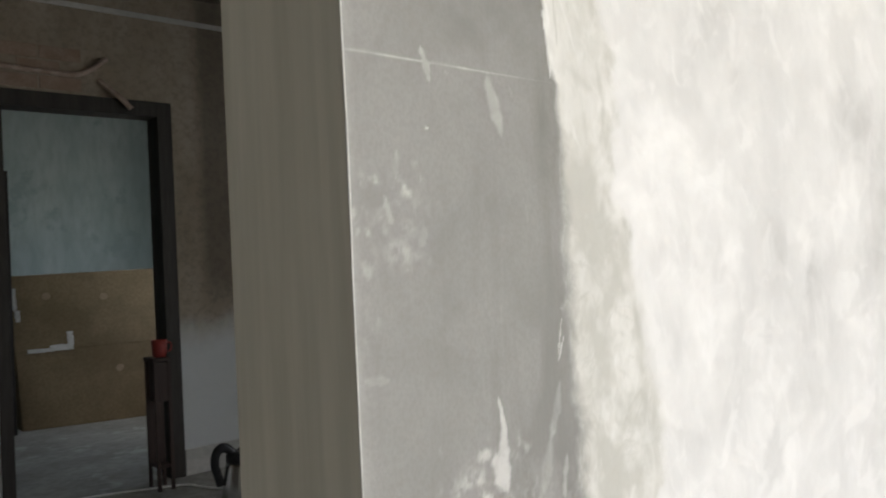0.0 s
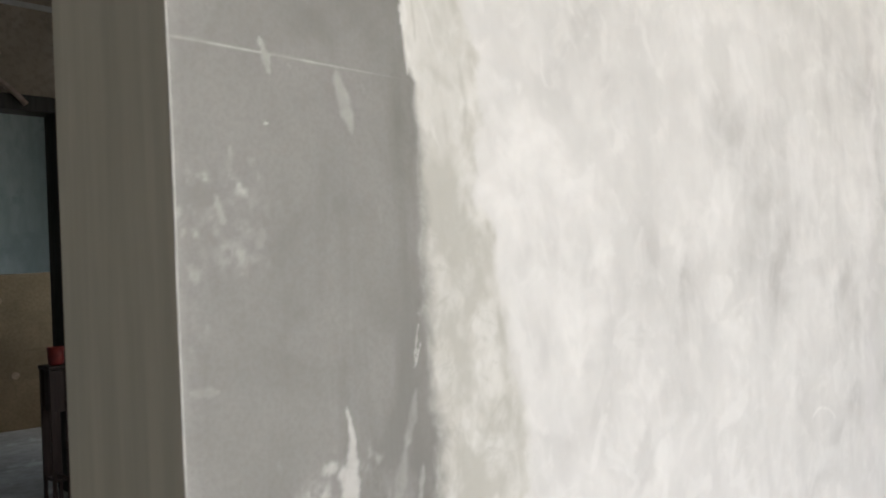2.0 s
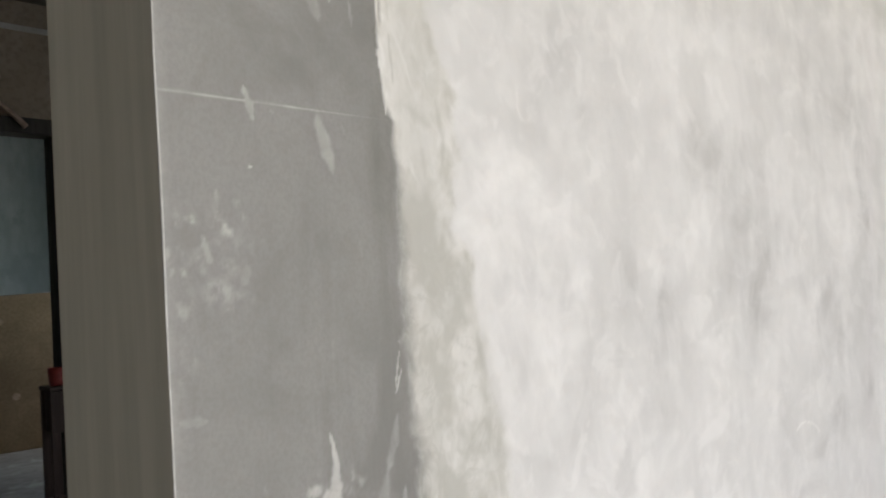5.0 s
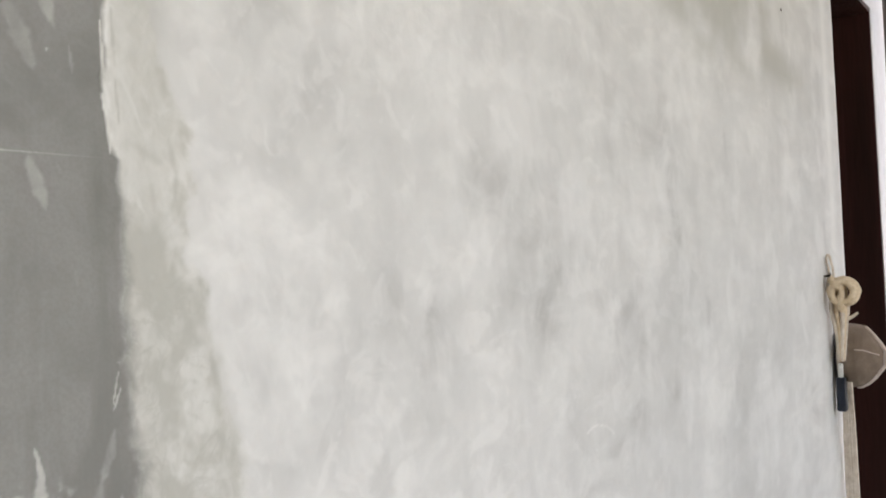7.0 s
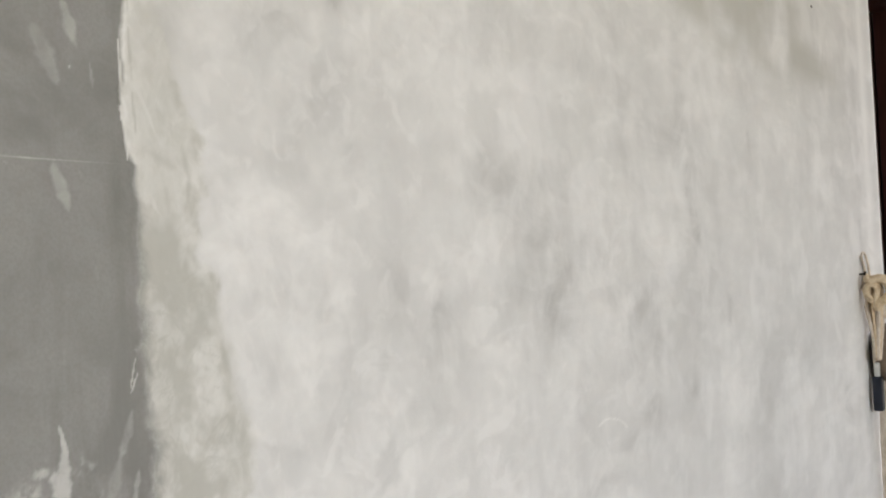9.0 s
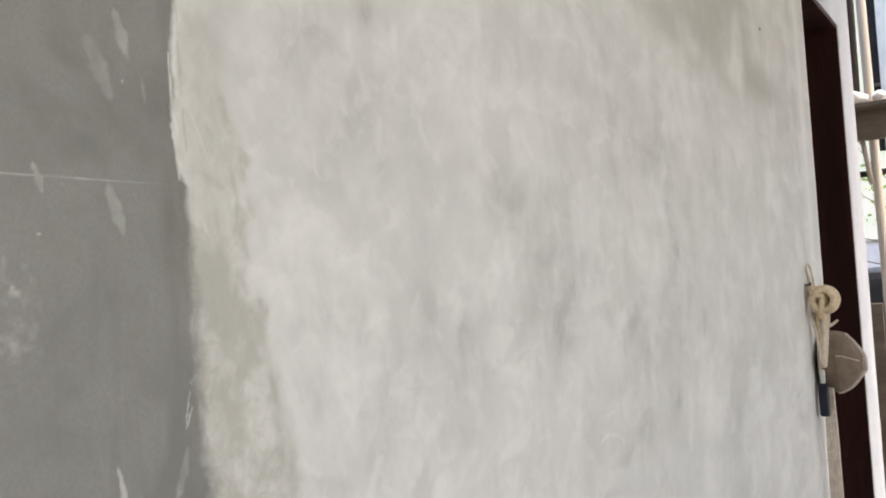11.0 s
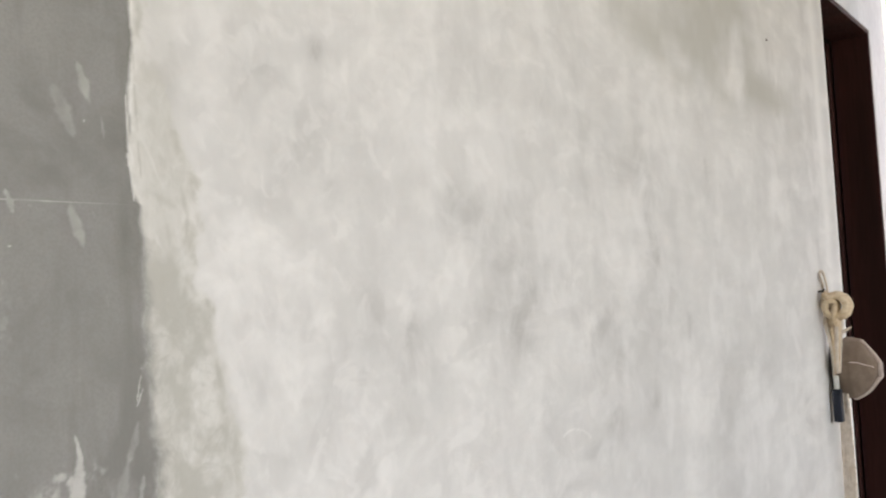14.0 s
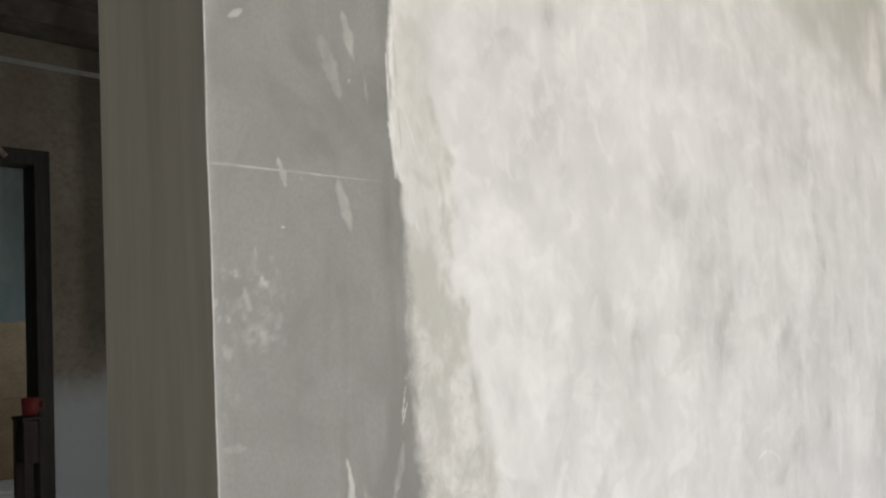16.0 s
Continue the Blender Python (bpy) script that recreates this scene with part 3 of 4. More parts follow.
    bruise = bruise + 0.8 * soft_patch(X, Z, 0.397, 1.228, 0.02, 0.016) * np.clip(3.6 * fbm(X * 95, Z * 60, 115, 3) - 1.4, 0, 1)
    for x0, z0, x1, z1, w, a in [(0.415, 1.318, 0.42, 1.29, 0.004, 0.5), (0.421, 1.3, 0.418, 1.27, 0.003, 0.45), (0.384, 1.312, 0.41, 1.298, 0.006, 0.3), (0.4, 1.285, 0.402, 1.262, 0.004, 0.25), (0.3745, 1.405, 0.3755, 1.362, 0.0014, 0.75), (0.3755, 1.356, 0.3775, 1.322, 0.0014, 0.75), (0.3735, 1.44, 0.3745, 1.415, 0.0012, 0.6)]:
        bruise = np.maximum(bruise, a * tongue(X, Z, x0, z0, x1, z1, w, 117, 0.9))
    low = np.clip((1.265 - Z) / 0.03, 0, 1)
    bruise = bruise + low * (0.7 * np.exp(-np.clip(X - edge, 0, 1) / 0.007) * np.clip(2.2 * fbm(X * 60, Z * 50, 119, 4) - 0.45, 0.15, 1) + 0.72 * np.clip(-border / 10, 0, 1) * np.clip(3.6 * fbm(X * 44, Z * 34, 123, 4) - 1.35, 0.15, 1))
    for k in range(60):
        z = r.uniform(1.03, 1.23)
        x = r.uniform(0.385, 0.4 + 0.45 * (1.25 - z) * (z > 1.12) + 0.045 * (z <= 1.12))
        ln, lean = r.uniform(0.01, 0.028), r.gauss(0.6 if x > 0.41 else -0.7, 0.35)
        x1, z1 = x + ln * math.sin(lean), z - ln * math.cos(lean)
        bruise = np.maximum(bruise, r.uniform(0.25, 0.55) * tongue(X + 0.004 * (fbm(X * 60, Z * 60, 121, 2) - 0.5), Z, x, z, x1, z1, r.uniform(0.0012, 0.0035), 130 + k, 0.9))
    stain = np.clip(stain + bruise * (coat > 0), 0, 0.85)
    shade_smudge = np.clip(shade_smudge + 0.45 * soft_patch(X, Z, 0.364, 1.27, 0.012, 0.04) * (0.4 + fbm(X * 50, Z * 50, 78, 3)), 0, 1)
    tone = trowel_tones(xs, zs)
    shade_smudge = np.maximum(shade_smudge, 0.8 * np.exp(-(((X - edge) * 1000 + 1.2) / 1.6) ** 2) * np.clip(2.2 * fbm(X * 0, Z * 25, 79, 3) - 0.5, 0, 1) * np.clip((Z - 1.25) / 0.05, 0.12, 1))
    # strokes of the trowel, bent like brush marks, strongest along the edge of the coat
    wx, wz = X + 0.012 * fbm(X * 30, Z * 30, 81, 3), Z + 0.012 * fbm(X * 28 + 5, Z * 28, 85, 3)
    ridge = (1 - np.abs(2 * fbm(wx * 55 + wz * 20, wz * 22 - wx * 12, 87, 4) - 1)) ** 6
    near_edge = np.clip(1.2 - np.abs(coat - 25) / 60, 0.38, 1) * (coat > 0) * np.clip((1.7 - X) * 1.5, 0.25, 1)
    # the pale line at the door edge paints the plaster ridge's highlight
    stroke = np.clip(ridge * near_edge, 0, 1) * 0.22 + 0.7 * np.exp(-((X - DOOR_L + 0.12) / 0.035) ** 2) + 0.7 * np.exp(-((X - DOOR_L + 0.015) / 0.012) ** 2)
    stroke = stroke + 0.85 * np.exp(-(((X - edge) * 1000 - 2.0) / 1.8) ** 2) * np.clip((Z - 1.3) / 0.02, 0, 1) * np.clip(3 * fbm(X * 40, Z * 70, 91, 3) - 1.1, 0, 1)
    arc = np.abs(np.hypot(X - 1.062, (Z - 0.972 + 0.19 * (X - 1.062)) * 2.2) - 0.041)
    stroke = np.maximum(stroke, 0.85 * np.clip(1.2 - arc / 0.0035, 0, 1) * (Z + 0.19 * (X - 1.062) > 0.978))
    # relief: the coats' thickness, trowel waves and small ridges
    step = np.clip(coat / 1.6, 0, 1)
    out = 0.0006 * step + 0.0005 * np.clip(fresh / 8, 0, 1) * step
    out = out + step * (0.0016 * (fbm(X * 9, Z * 5, 61, 3) - 0.5) + 0.0005 * (fbm(X * 36, Z * 22, 65, 3) - 0.5))
    out = out + 0.0003 * ridge * near_edge + 0.0003 * (fbm(X * 30, Z * 9, 69, 3) - 0.5) + 0.0002 * smear
    out = out + 0.001 * np.clip((X - edge) / 0.05, 0, 1)
    out = np.maximum(out * np.clip((X - CORNER) / 0.004, 0, 1), -0.0004)
    out = out + 0.004 * np.exp(-((X - DOOR_L + 0.05) / 0.035) ** 2)
    rows, cols = X.shape
    verts = np.stack([X, FACE + 0.0008 - out, Z], -1).reshape(-1, 3)
    idx = np.arange(rows * cols).reshape(rows, cols)
    quads = np.stack([idx[:-1, :-1], idx[:-1, 1:], idx[1:, 1:], idx[1:, :-1]], -1).reshape(-1, 4)
    rim = np.concatenate([idx[0], idx[1:, -1], idx[-1, :-1][::-1], idx[1:-1, 0][::-1]])
    back = verts[rim].copy()
    back[:, 1] = FACE + 0.002
    base = len(verts)
    a, b = np.arange(len(rim)), (np.arange(len(rim)) + 1) % len(rim)
    skirt = np.stack([rim[a], base + a, base + b, rim[b]], -1)
    me = bpy.data.meshes.new("plaster_face")
    me.from_pydata(np.concatenate([verts, back]).tolist(), [], np.concatenate([quads, skirt]).tolist())
    for name, field in (("coat", coat), ("fresh", fresh), ("smear", smear), ("damp", damp), ("stain", stain), ("shade_smudge", shade_smudge), ("stroke", stroke), ("tone", tone)):
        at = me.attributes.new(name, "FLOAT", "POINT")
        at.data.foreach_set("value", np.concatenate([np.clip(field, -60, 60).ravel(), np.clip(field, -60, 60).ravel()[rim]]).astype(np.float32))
    # marks stretched along the wall, more so away from its corner, to fit the camera's view
    fine_x = np.linspace(0, DOOR_L, 2000)
    along = np.cumsum(np.minimum(1, (0.5 / np.maximum(fine_x, 0.1)) ** 0.75)) * (fine_x[1] - fine_x[0])
    view_stretch = np.stack([np.interp(X, fine_x, along), 0 * X, Z], -1).reshape(-1, 3)
    me.attributes.new("view_stretch", "FLOAT_VECTOR", "POINT").data.foreach_set("vector", np.concatenate([view_stretch, view_stretch[rim]]).astype(np.float32).ravel())
    me.materials.append(M_FACE)
    me.shade_smooth()
    ob = new("plaster_face", me)
    ob.parent = parent
    return tagged(ob, "grey sanded plaster under a ragged coat of white putty")


wall_front = part("wall_front", boxes(
    (CORNER + 0.0004, DOOR_L, FACE + 0.0014, BACK, 0, CEIL),
    (-2.5, -1.2, FACE + 0.0014, BACK, 0, CEIL), (-1.2, CORNER + 0.0004, FACE + 0.0014, BACK, 2.3, CEIL)), M_REVEAL)
tagged(wall_front, "grey cement wall with a half-finished white putty coat", "wall", kind="structure")
plaster_face(wall_front)
part("wall_over_door", boxes((DOOR_L, DOOR_R + 0.015, FACE, BACK, DOOR_TOP + 0.015, CEIL), (DOOR_R + 0.015, END, FACE, BACK, 0, CEIL)), M_WHITE, wall_front, "white puttied wall round the door")
bead = bmesh.new()
tube([(CORNER + 0.0004 + 0.0002 * math.sin(z * 37), FACE + 0.0011 + 0.0002 * math.sin(z * 53 + 1), z) for z in np.linspace(0, 2.3, 240)], 0.0006, 8, bead, 0.12, 5)
part("arris", bead, M_BEAD, wall_front, "pale corner edge", True)

part("pinhole", tube([(2.087, FACE + 0.001, 1.787), (2.087, FACE - 0.003, 1.787)], 0.004, 10), M_DARK_WALL, wall_front, "small dark hole in the putty")

# door in the front wall: frame and leaf
# leaf is added, not seen: it fills the deep shade by the far jamb
door = tagged(part("door_1", box(DOOR_R - 0.045, DOOR_R - 0.008, BACK + 0.004, 1.04, 0.01, DOOR_TOP - 0.012, 0.003), M_REDWOOD), "dark red varnished door frame, its leaf added to fill a shaded gap", "door", kind="structure")
part("door_frame", boxes((DOOR_L, DOOR_L + 0.012, FACE + 0.004, BACK, 0, DOOR_TOP + 0.012)), M_REDWOOD, door)
part("door_frame", box(DOOR_R, DOOR_R + 0.015, FACE + 0.002, BACK, 0, DOOR_TOP + 0.015, 0.002), M_REDWOOD, door)
part("door_frame", box(DOOR_L, DOOR_R, FACE + 0.002, BACK, DOOR_TOP, DOOR_TOP + 0.015, 0.002), M_REDWOOD, door)

# ---- the rooms ----
floor = tagged(part("floor", boxes((-2.6, END + 0.15, -3.1, 9.2, -0.14, 0)), M_FLOOR), "dusty grey cement floor", "floor", kind="structure")
tagged(part("wall_hall_left", boxes((-2.6, -2.5, -3.1, BACK, 0, CEIL)), M_HALL), "plain grey plastered wall", "wall", kind="structure")
# wall out of view; its wide opening is assumed, to let the lamp in
tagged(part("wall_hall_front", boxes((-2.5, -1.55, -3.1, -3.0, 0, CEIL), (-1.55, 2.15, -3.1, -3.0, 0, 0.4), (-1.55, 2.15, -3.1, -3.0, 2.5, CEIL), (2.15, HALL_END, -3.1, -3.0, 0, CEIL)), M_HALL), "unseen plastered wall, its wide opening assumed for the front lamp", "wall", kind="structure")
# unseen wall added to limit skylight grazing along the front wall
tagged(part("wall_hall_right", boxes((HALL_END, HALL_END + 0.13, -3.1, -0.9, 0, CEIL), (HALL_END, HALL_END + 0.13, -0.9, FACE, 2.45, CEIL)), M_HALL), "unseen plastered wall added to cut grazing skylight, with a yard doorway", "wall", kind="structure")
# out of view; the overhang is added to keep sun off the wall's end
tagged(part("ceiling_hall", boxes((-2.6, END + 0.15, -3.1, FACE, CEIL, CEIL + 0.12), (-2.6, END, FACE, BACK, CEIL, CEIL + 0.12)), M_HALL), "unseen grey concrete ceiling, its overhang added to shade the wall end", "ceiling", kind="structure")
BACKWALL = 4.52
wall_back = part("wall_back", boxes((-2.5, 0.95, BACKWALL, BACKWALL + 0.13, 0, 2.8), (0.95, 1.895, BACKWALL, BACKWALL + 0.13, 2.16, 2.8), (1.895, END, BACKWALL, BACKWALL + 0.13, 0, 2.8)), M_BACK_PLASTER)
tagged(wall_back, "old brown-grey plastered wall, paler towards its foot", "wall", kind="structure")
part("baseboard", box(1.9, END - 0.13, BACKWALL - 0.02, BACKWALL, 0, 0.15, 0.004), M_HALL, wall_back, "pale cement skirting")
part("ceiling_moulding", box(-2.5, END - 0.13, BACKWALL - 0.012, BACKWALL, 2.635, 2.665, 0.004), M_HALL, wall_back, "thin pale line of mortar under the ceiling")
tagged(part("ceiling_middle", boxes((-2.6, END, BACK, BACKWALL + 0.13, 2.8, 2.92)), M_CEIL), "dark ceiling of the middle room", "ceiling", kind="structure")
tagged(part("wall_middle_left", boxes((-2.6, -2.5, BACK, 9.2, 0, 2.9)), M_DARK_WALL), "bare plaster wall", "wall", kind="structure")
# wall out of view; both openings are added for the room lamps
tagged(part("wall_middle_right", boxes((END - 0.13, END, BACK, 9.2, 0, 0.9), (END - 0.13, END, BACK, 9.2, 2.2, 2.9), (END - 0.13, END, BACK, 1.6, 0.9, 2.2), (END - 0.13, END, 2.8, 5.3, 0.9, 2.2), (END - 0.13, END, 6.5, 9.2, 0.9, 2.2)), M_DARK_WALL), "unseen bare plaster wall, its two openings added for the lamps", "wall", kind="structure")
frame_2 = tagged(part("door_2", box(1.81, 1.895, BACKWALL - 0.025, BACKWALL + 0.13, 0, 2.16, 0.005), M_FRAME), "dark wooden door frame round an open doorway", "door frame", kind="structure")
part("frame_head", box(0.95, 1.81, BACKWALL - 0.025, BACKWALL + 0.13, 2.075, 2.16, 0.005), M_FRAME, frame_2)
part("frame_post", box(0.95, 1.01, BACKWALL - 0.025, BACKWALL + 0.13, 0, 2.075, 0.005), M_FRAME, frame_2)
tagged(part("beam", box(-2.5, END - 0.13, 3.9, 4.1, 2.68, 2.8, 0.008), M_CEIL), "dark rough wooden ceiling beam", "beam", kind="structure")
tagged(part("wall_far", boxes((-2.5, END - 0.13, 7.75, 7.88, 0, 2.9)), M_TEAL), "faded teal limewashed wall", "wall", kind="structure")
tagged(part("wall_far_left", boxes((-0.75, -0.65, 4.65, 7.75, 0, 2.9)), M_TEAL), "faded teal limewashed wall", "wall", kind="structure")
tagged(part("ceiling_far", boxes((-2.6, END, 4.65, 9.2, 2.9, 3.0)), M_CEIL), "dark ceiling", "ceiling", kind="structure")

# bare bricks and conduit over the doorway
for i, (x, z) in enumerate([(0.98, 2.18), (1.2, 2.18), (1.09, 2.26), (0.98, 2.34), (1.2, 2.34)]):
    part("brick", box(x, x + 0.21, BACKWALL - 0.006, BACKWALL + 0.02, z, z + 0.07, 0.006), M_BRICK, wall_back)
conduit = thing("electric_conduit", "pinkish plastic wiring conduit broken out of the wall", "conduit")
part("main_run", tube(spline([(0.7, 4.5, 2.29), (1.02, 4.5, 2.275), (1.345, 4.5, 2.265), (1.45, 4.495, 2.30), (1.535, 4.48, 2.37)]), 0.014, 10), M_CONDUIT, conduit, "", True)
part("hanging_end", tube(spline([(1.5, 4.51, 2.25), (1.54, 4.485, 2.21), (1.60, 4.465, 2.155), (1.65, 4.455, 2.1)]), 0.015, 10), M_CONDUIT, conduit, "", True)

# ---- things in the far room and beside its doorway ----
carton = thing("cardboard_carton", "large brown cardboard carton patched with white tape", "box")


def sheared_to_view(bm):
    """Turns a part of the carton and leans its end outwards, to fit the camera's view."""
    for v in bm.verts:
        lean = max(0, 1 - (v.co.x - 1.59) / 1.36)
        v.co = Vector((v.co.x - 0.06 * v.co.z * lean, v.co.y - 0.213 * (v.co.x - 1.59), v.co.z * (1 + 0.012 * (v.co.x - 1.59))))
    return bm


part("body", sheared_to_view(box(1.59, 2.95, 6.81, 7.2, 0.0, 1.2, 0.012)), M_CARD, carton)
part("flap", sheared_to_view(box(1.595, 2.945, 6.802, 6.81, 0.61, 1.195, 0.003)), M_CARD, carton, "upper cardboard flap with a lapped edge")
rt = random.Random(12)
for x0, x1, z0, z1 in [(1.605, 1.63, 0.94, 1.1), (1.62, 1.645, 0.85, 0.93), (1.68, 1.84, 0.6, 0.622), (1.83, 1.98, 0.605, 0.645), (1.95, 1.985, 0.645, 0.74)]:
    strip = box(x0, x1, 6.798, 6.802, z0, z1)
    bmesh.ops.subdivide_edges(strip, edges=strip.edges, cuts=5, use_grid_fill=True)
    for v in strip.verts:
        v.co += Vector((rt.uniform(-1, 1) * 0.006, 0, rt.uniform(-1, 1) * 0.006))
    part("tape", sheared_to_view(strip), M_TAPE, carton, "torn strip of white tape")
for x, z in ((1.83, 1.03), (2.22, 1.0), (2.3, 0.42)):
    part("label", sheared_to_view(tube([(x, 6.7985, z), (x, 6.802, z)], 0.028, 14)), M_STICKER, carton, "small faded round sticker")
cable = thing("cable", "thin pale cable lying on the floor", "cable")
part("lead", tube(spline([(1.1, 4.5, 0.006), (1.335, 4.49, 0.006), (1.62, 4.395, 0.006), (1.70, 4.36, 0.006), (1.815, 4.3, 0.006), (1.862, 4.163, 0.006), (1.95, 4.0, 0.006)]), 0.006, 8), M_TAPE, cable, "", True)
panel = thing("door_leaf", "dark wooden door leaf standing open against the carton", "door")
part("leaf", box(1.1, 1.53, 6.7, 6.74, 0.0, 2.0, 0.004), M_DARKWOOD, panel)
for z in (0.3, 1.0, 1.7):
    part("ledge", box(1.12, 1.51, 6.68, 6.70, z - 0.05, z + 0.05, 0.004), M_DARKWOOD, panel)

stand = thing("wooden_stand", "narrow dark wooden stand beside the doorway", "stand")
part("top", box(1.65, 1.752, 4.29, 4.44, 0.70, 0.72, 0.005), M_STAND, stand)
part("shelf", box(1.664, 1.738, 4.305, 4.425, 0.12, 0.135, 0.003), M_STAND, stand)
part("back_panel", box(1.668, 1.734, 4.415, 4.425, 0.135, 0.70, 0.002), M_STAND, stand)
part("drawer", box(1.668, 1.734, 4.3, 4.41, 0.48, 0.695, 0.004), M_STAND, stand)
for x, y in ((1.654, 4.295), (1.73, 4.295), (1.654, 4.415), (1.73, 4.415)):
    part("leg", box(x, x + 0.018, y, y + 0.018, 0, 0.70, 0.003), M_STAND, stand)
mug = thing("mug", "red plastic mug on the wooden stand", "mug", at=(1.71, 4.35, 0.72))
mug.scale = (0.75, 0.75, 0.85)
part("cup", lathe([(0.04, 0), (0.05, 0.01), (0.056, 0.11), (0.052, 0.11), (0.045, 0.015)], 20), M_REDPLASTIC, mug, "", True)
part("handle", tube(spline([(0.05, 0, 0.09), (0.085, 0, 0.085), (0.085, 0, 0.04), (0.048, 0, 0.03)]), 0.006, 8), M_REDPLASTIC, mug, "", True)

kettle = thing("kettle", "polished steel kettle with black lid and handle on the floor", "kettle", at=(1.858, 3.72, 0))
kettle.scale = (1.25, 1.25, 1.45)
part("base", lathe([(0.085, 0), (0.09, 0.005), (0.088, 0.022), (0.07, 0.024)], 28), M_BLACK, kettle, "", True)
part("body", lathe([(0.078, 0.024), (0.082, 0.03), (0.08, 0.07), (0.066, 0.14), (0.058, 0.16)], 32), M_STEEL, kettle, "", True)
part("lid", lathe([(0.064, 0.155), (0.062, 0.178), (0.04, 0.19), (0.012, 0.185), (0.014, 0.2), (0.002, 0.203)], 28), M_BLACK, kettle, "", True)
part("handle", tube(spline([(-0.03, 0.01, 0.18), (-0.06, 0.02, 0.205), (-0.09, 0.03, 0.195), (-0.1, 0.035, 0.15), (-0.08, 0.03, 0.08)]), 0.017, 10), M_BLACK, kettle, "", True)
part("spout", tube(spline([(0.06, -0.01, 0.12), (0.085, -0.015, 0.135), (0.1, -0.018, 0.15)]), lambda s: 0.018 - 0.006 * s, 10), M_STEEL, kettle, "", True)

# ---- things hung on the wall beside the door ----
nail = thing("nail", "dark iron nail driven into the wall", "nail")
part("shank", tube([(2.38, FACE + 0.03, 1.137), (2.38, FACE - 0.014, 1.141)], 0.0028, 8), M_IRON, nail, "", True)
part("head", tube([(2.38, FACE - 0.014, 1.141), (2.38, FACE - 0.017, 1.141)], 0.007, 12), M_IRON, nail)
hank = thing("cord_hank", "hank of cream cotton cord looped over the nail", "cord")
rc = random.Random(8)
turn = [(0.006, 1.136), (0.018, 1.128), (0.047, 1.131), (0.067, 1.117), (0.072, 1.095), (0.06, 1.074), (0.038, 1.067), (0.016, 1.075), (0.008, 1.094), (0.012, 1.112), (0.026, 1.118), (0.037, 1.108), (0.038, 1.09), (0.034, 1.068), (0.032, 1.045)]
for k, (g, dx) in enumerate(((1.0, 0.0), (0.9, -0.009), (0.94, 0.011), (0.8, -0.015), (0.85, 0.018))):
    part("loop", tube(spline([(2.375 + dx + 0.003 * math.sin(2.1 * i + k), FACE - 0.008 - (0.034 + (y - 0.034) * g), 1.098 + (z - 1.098) * g) for i, (y, z) in enumerate(turn)], 6), 0.0082, 10, wobble=0.1, seed=k), M_ROPE, hank, "", True)
for k, g in enumerate((0.013, 0.007)):
    part("core_turn", tube(spline([(2.37 + 0.006 * k, FACE - 0.008 - 0.027 - g * math.cos(a), 1.096 + 1.3 * g * math.sin(a)) for a in np.linspace(0, 5.6, 9)], 4), 0.008, 10, wobble=0.1, seed=30 + k), M_ROPE, hank, "", True)
part("eye", tube(spline([(2.375, FACE - 0.006, 1.10), (2.418, FACE - 0.005, 1.15), (2.375, FACE - 0.009, 1.185), (2.379, FACE - 0.015, 1.196), (2.385, FACE - 0.021, 1.166), (2.385, FACE - 0.024, 1.13)]), 0.0032, 8), M_CORD, hank, "thin loop of cord round the nail", True)
for k in range(9):
    top, x0 = FACE - 0.016 - 0.0046 * k, 2.38 + 0.008 * (k % 3)
    pts = [(x0, top, 1.085), (x0, top + 0.002, 1.05), (x0 + 0.002, FACE - 0.024 - 0.0022 * k, 0.985), (x0 + 0.003, FACE - 0.029 - 0.0006 * k, 0.915)]
    part("strand", tube(spline(pts), 0.0052, 8, wobble=0.12, seed=20 + k), M_ROPE if k % 2 else M_CORD, hank, "", True)
for k in range(11):
    foot, x0 = FACE - 0.0155 - 0.0027 * k, 2.446 + 0.006 * (k % 2)
    pts = [(x0 - 0.01, FACE - 0.026 - 0.0012 * k, 0.95), (x0, FACE - 0.02 - 0.002 * k, 0.82), (x0, foot + rc.uniform(-0.001, 0.001), 0.66), (x0, foot + rc.uniform(-0.002, 0.002), 0.12 + 0.03 * (k % 5))]
    part("hanging_cord", tube(spline(pts), 0.0034, 8, wobble=0.14, seed=50 + k), M_CORD, hank, "", True)
part("frayed_end", tube(spline([(2.395, FACE - 0.042, 1.025), (2.395, FACE - 0.058, 1.03), (2.4, FACE - 0.074, 1.042)]), lambda s: 0.006 - 0.003 * s, 8), M_CORD, hank, "frayed end of cord", True)

cap = thing("cloth_cap", "brown cotton cap with pale seams hung against the wall", "cap")
CX = 2.49
PROFILE = [(0.008, 0.998, 0.846), (0.035, 1.011, 0.839), (0.06, 1.01, 0.84), (0.083, 1.004, 0.853), (0.1, 0.985, 0.868), (0.114, 0.965, 0.886), (0.123, 0.95, 0.897), (0.13, 0.938, 0.905)]


def cap_point(away, lon, grow=1.0):
    """A place on the cap: how far it stands off the wall, and the angle round its crown."""
    top, low = (np.interp(away, [p[0] for p in PROFILE], [p[k] for p in PROFILE]) for k in (1, 2))
    half = (top - low) / 2 * grow
    return (CX + 0.92 * half * math.cos(lon) * (1 + 0.04 * math.sin(3 * lon)), FACE - 0.006 - 0.86 * away * grow, (top + low) / 2 - 0.006 + half * math.sin(lon))


dome = bmesh.new()
steps = np.unique(np.concatenate([np.linspace(0.008, 0.128, 13), [p[0] for p in PROFILE]]))
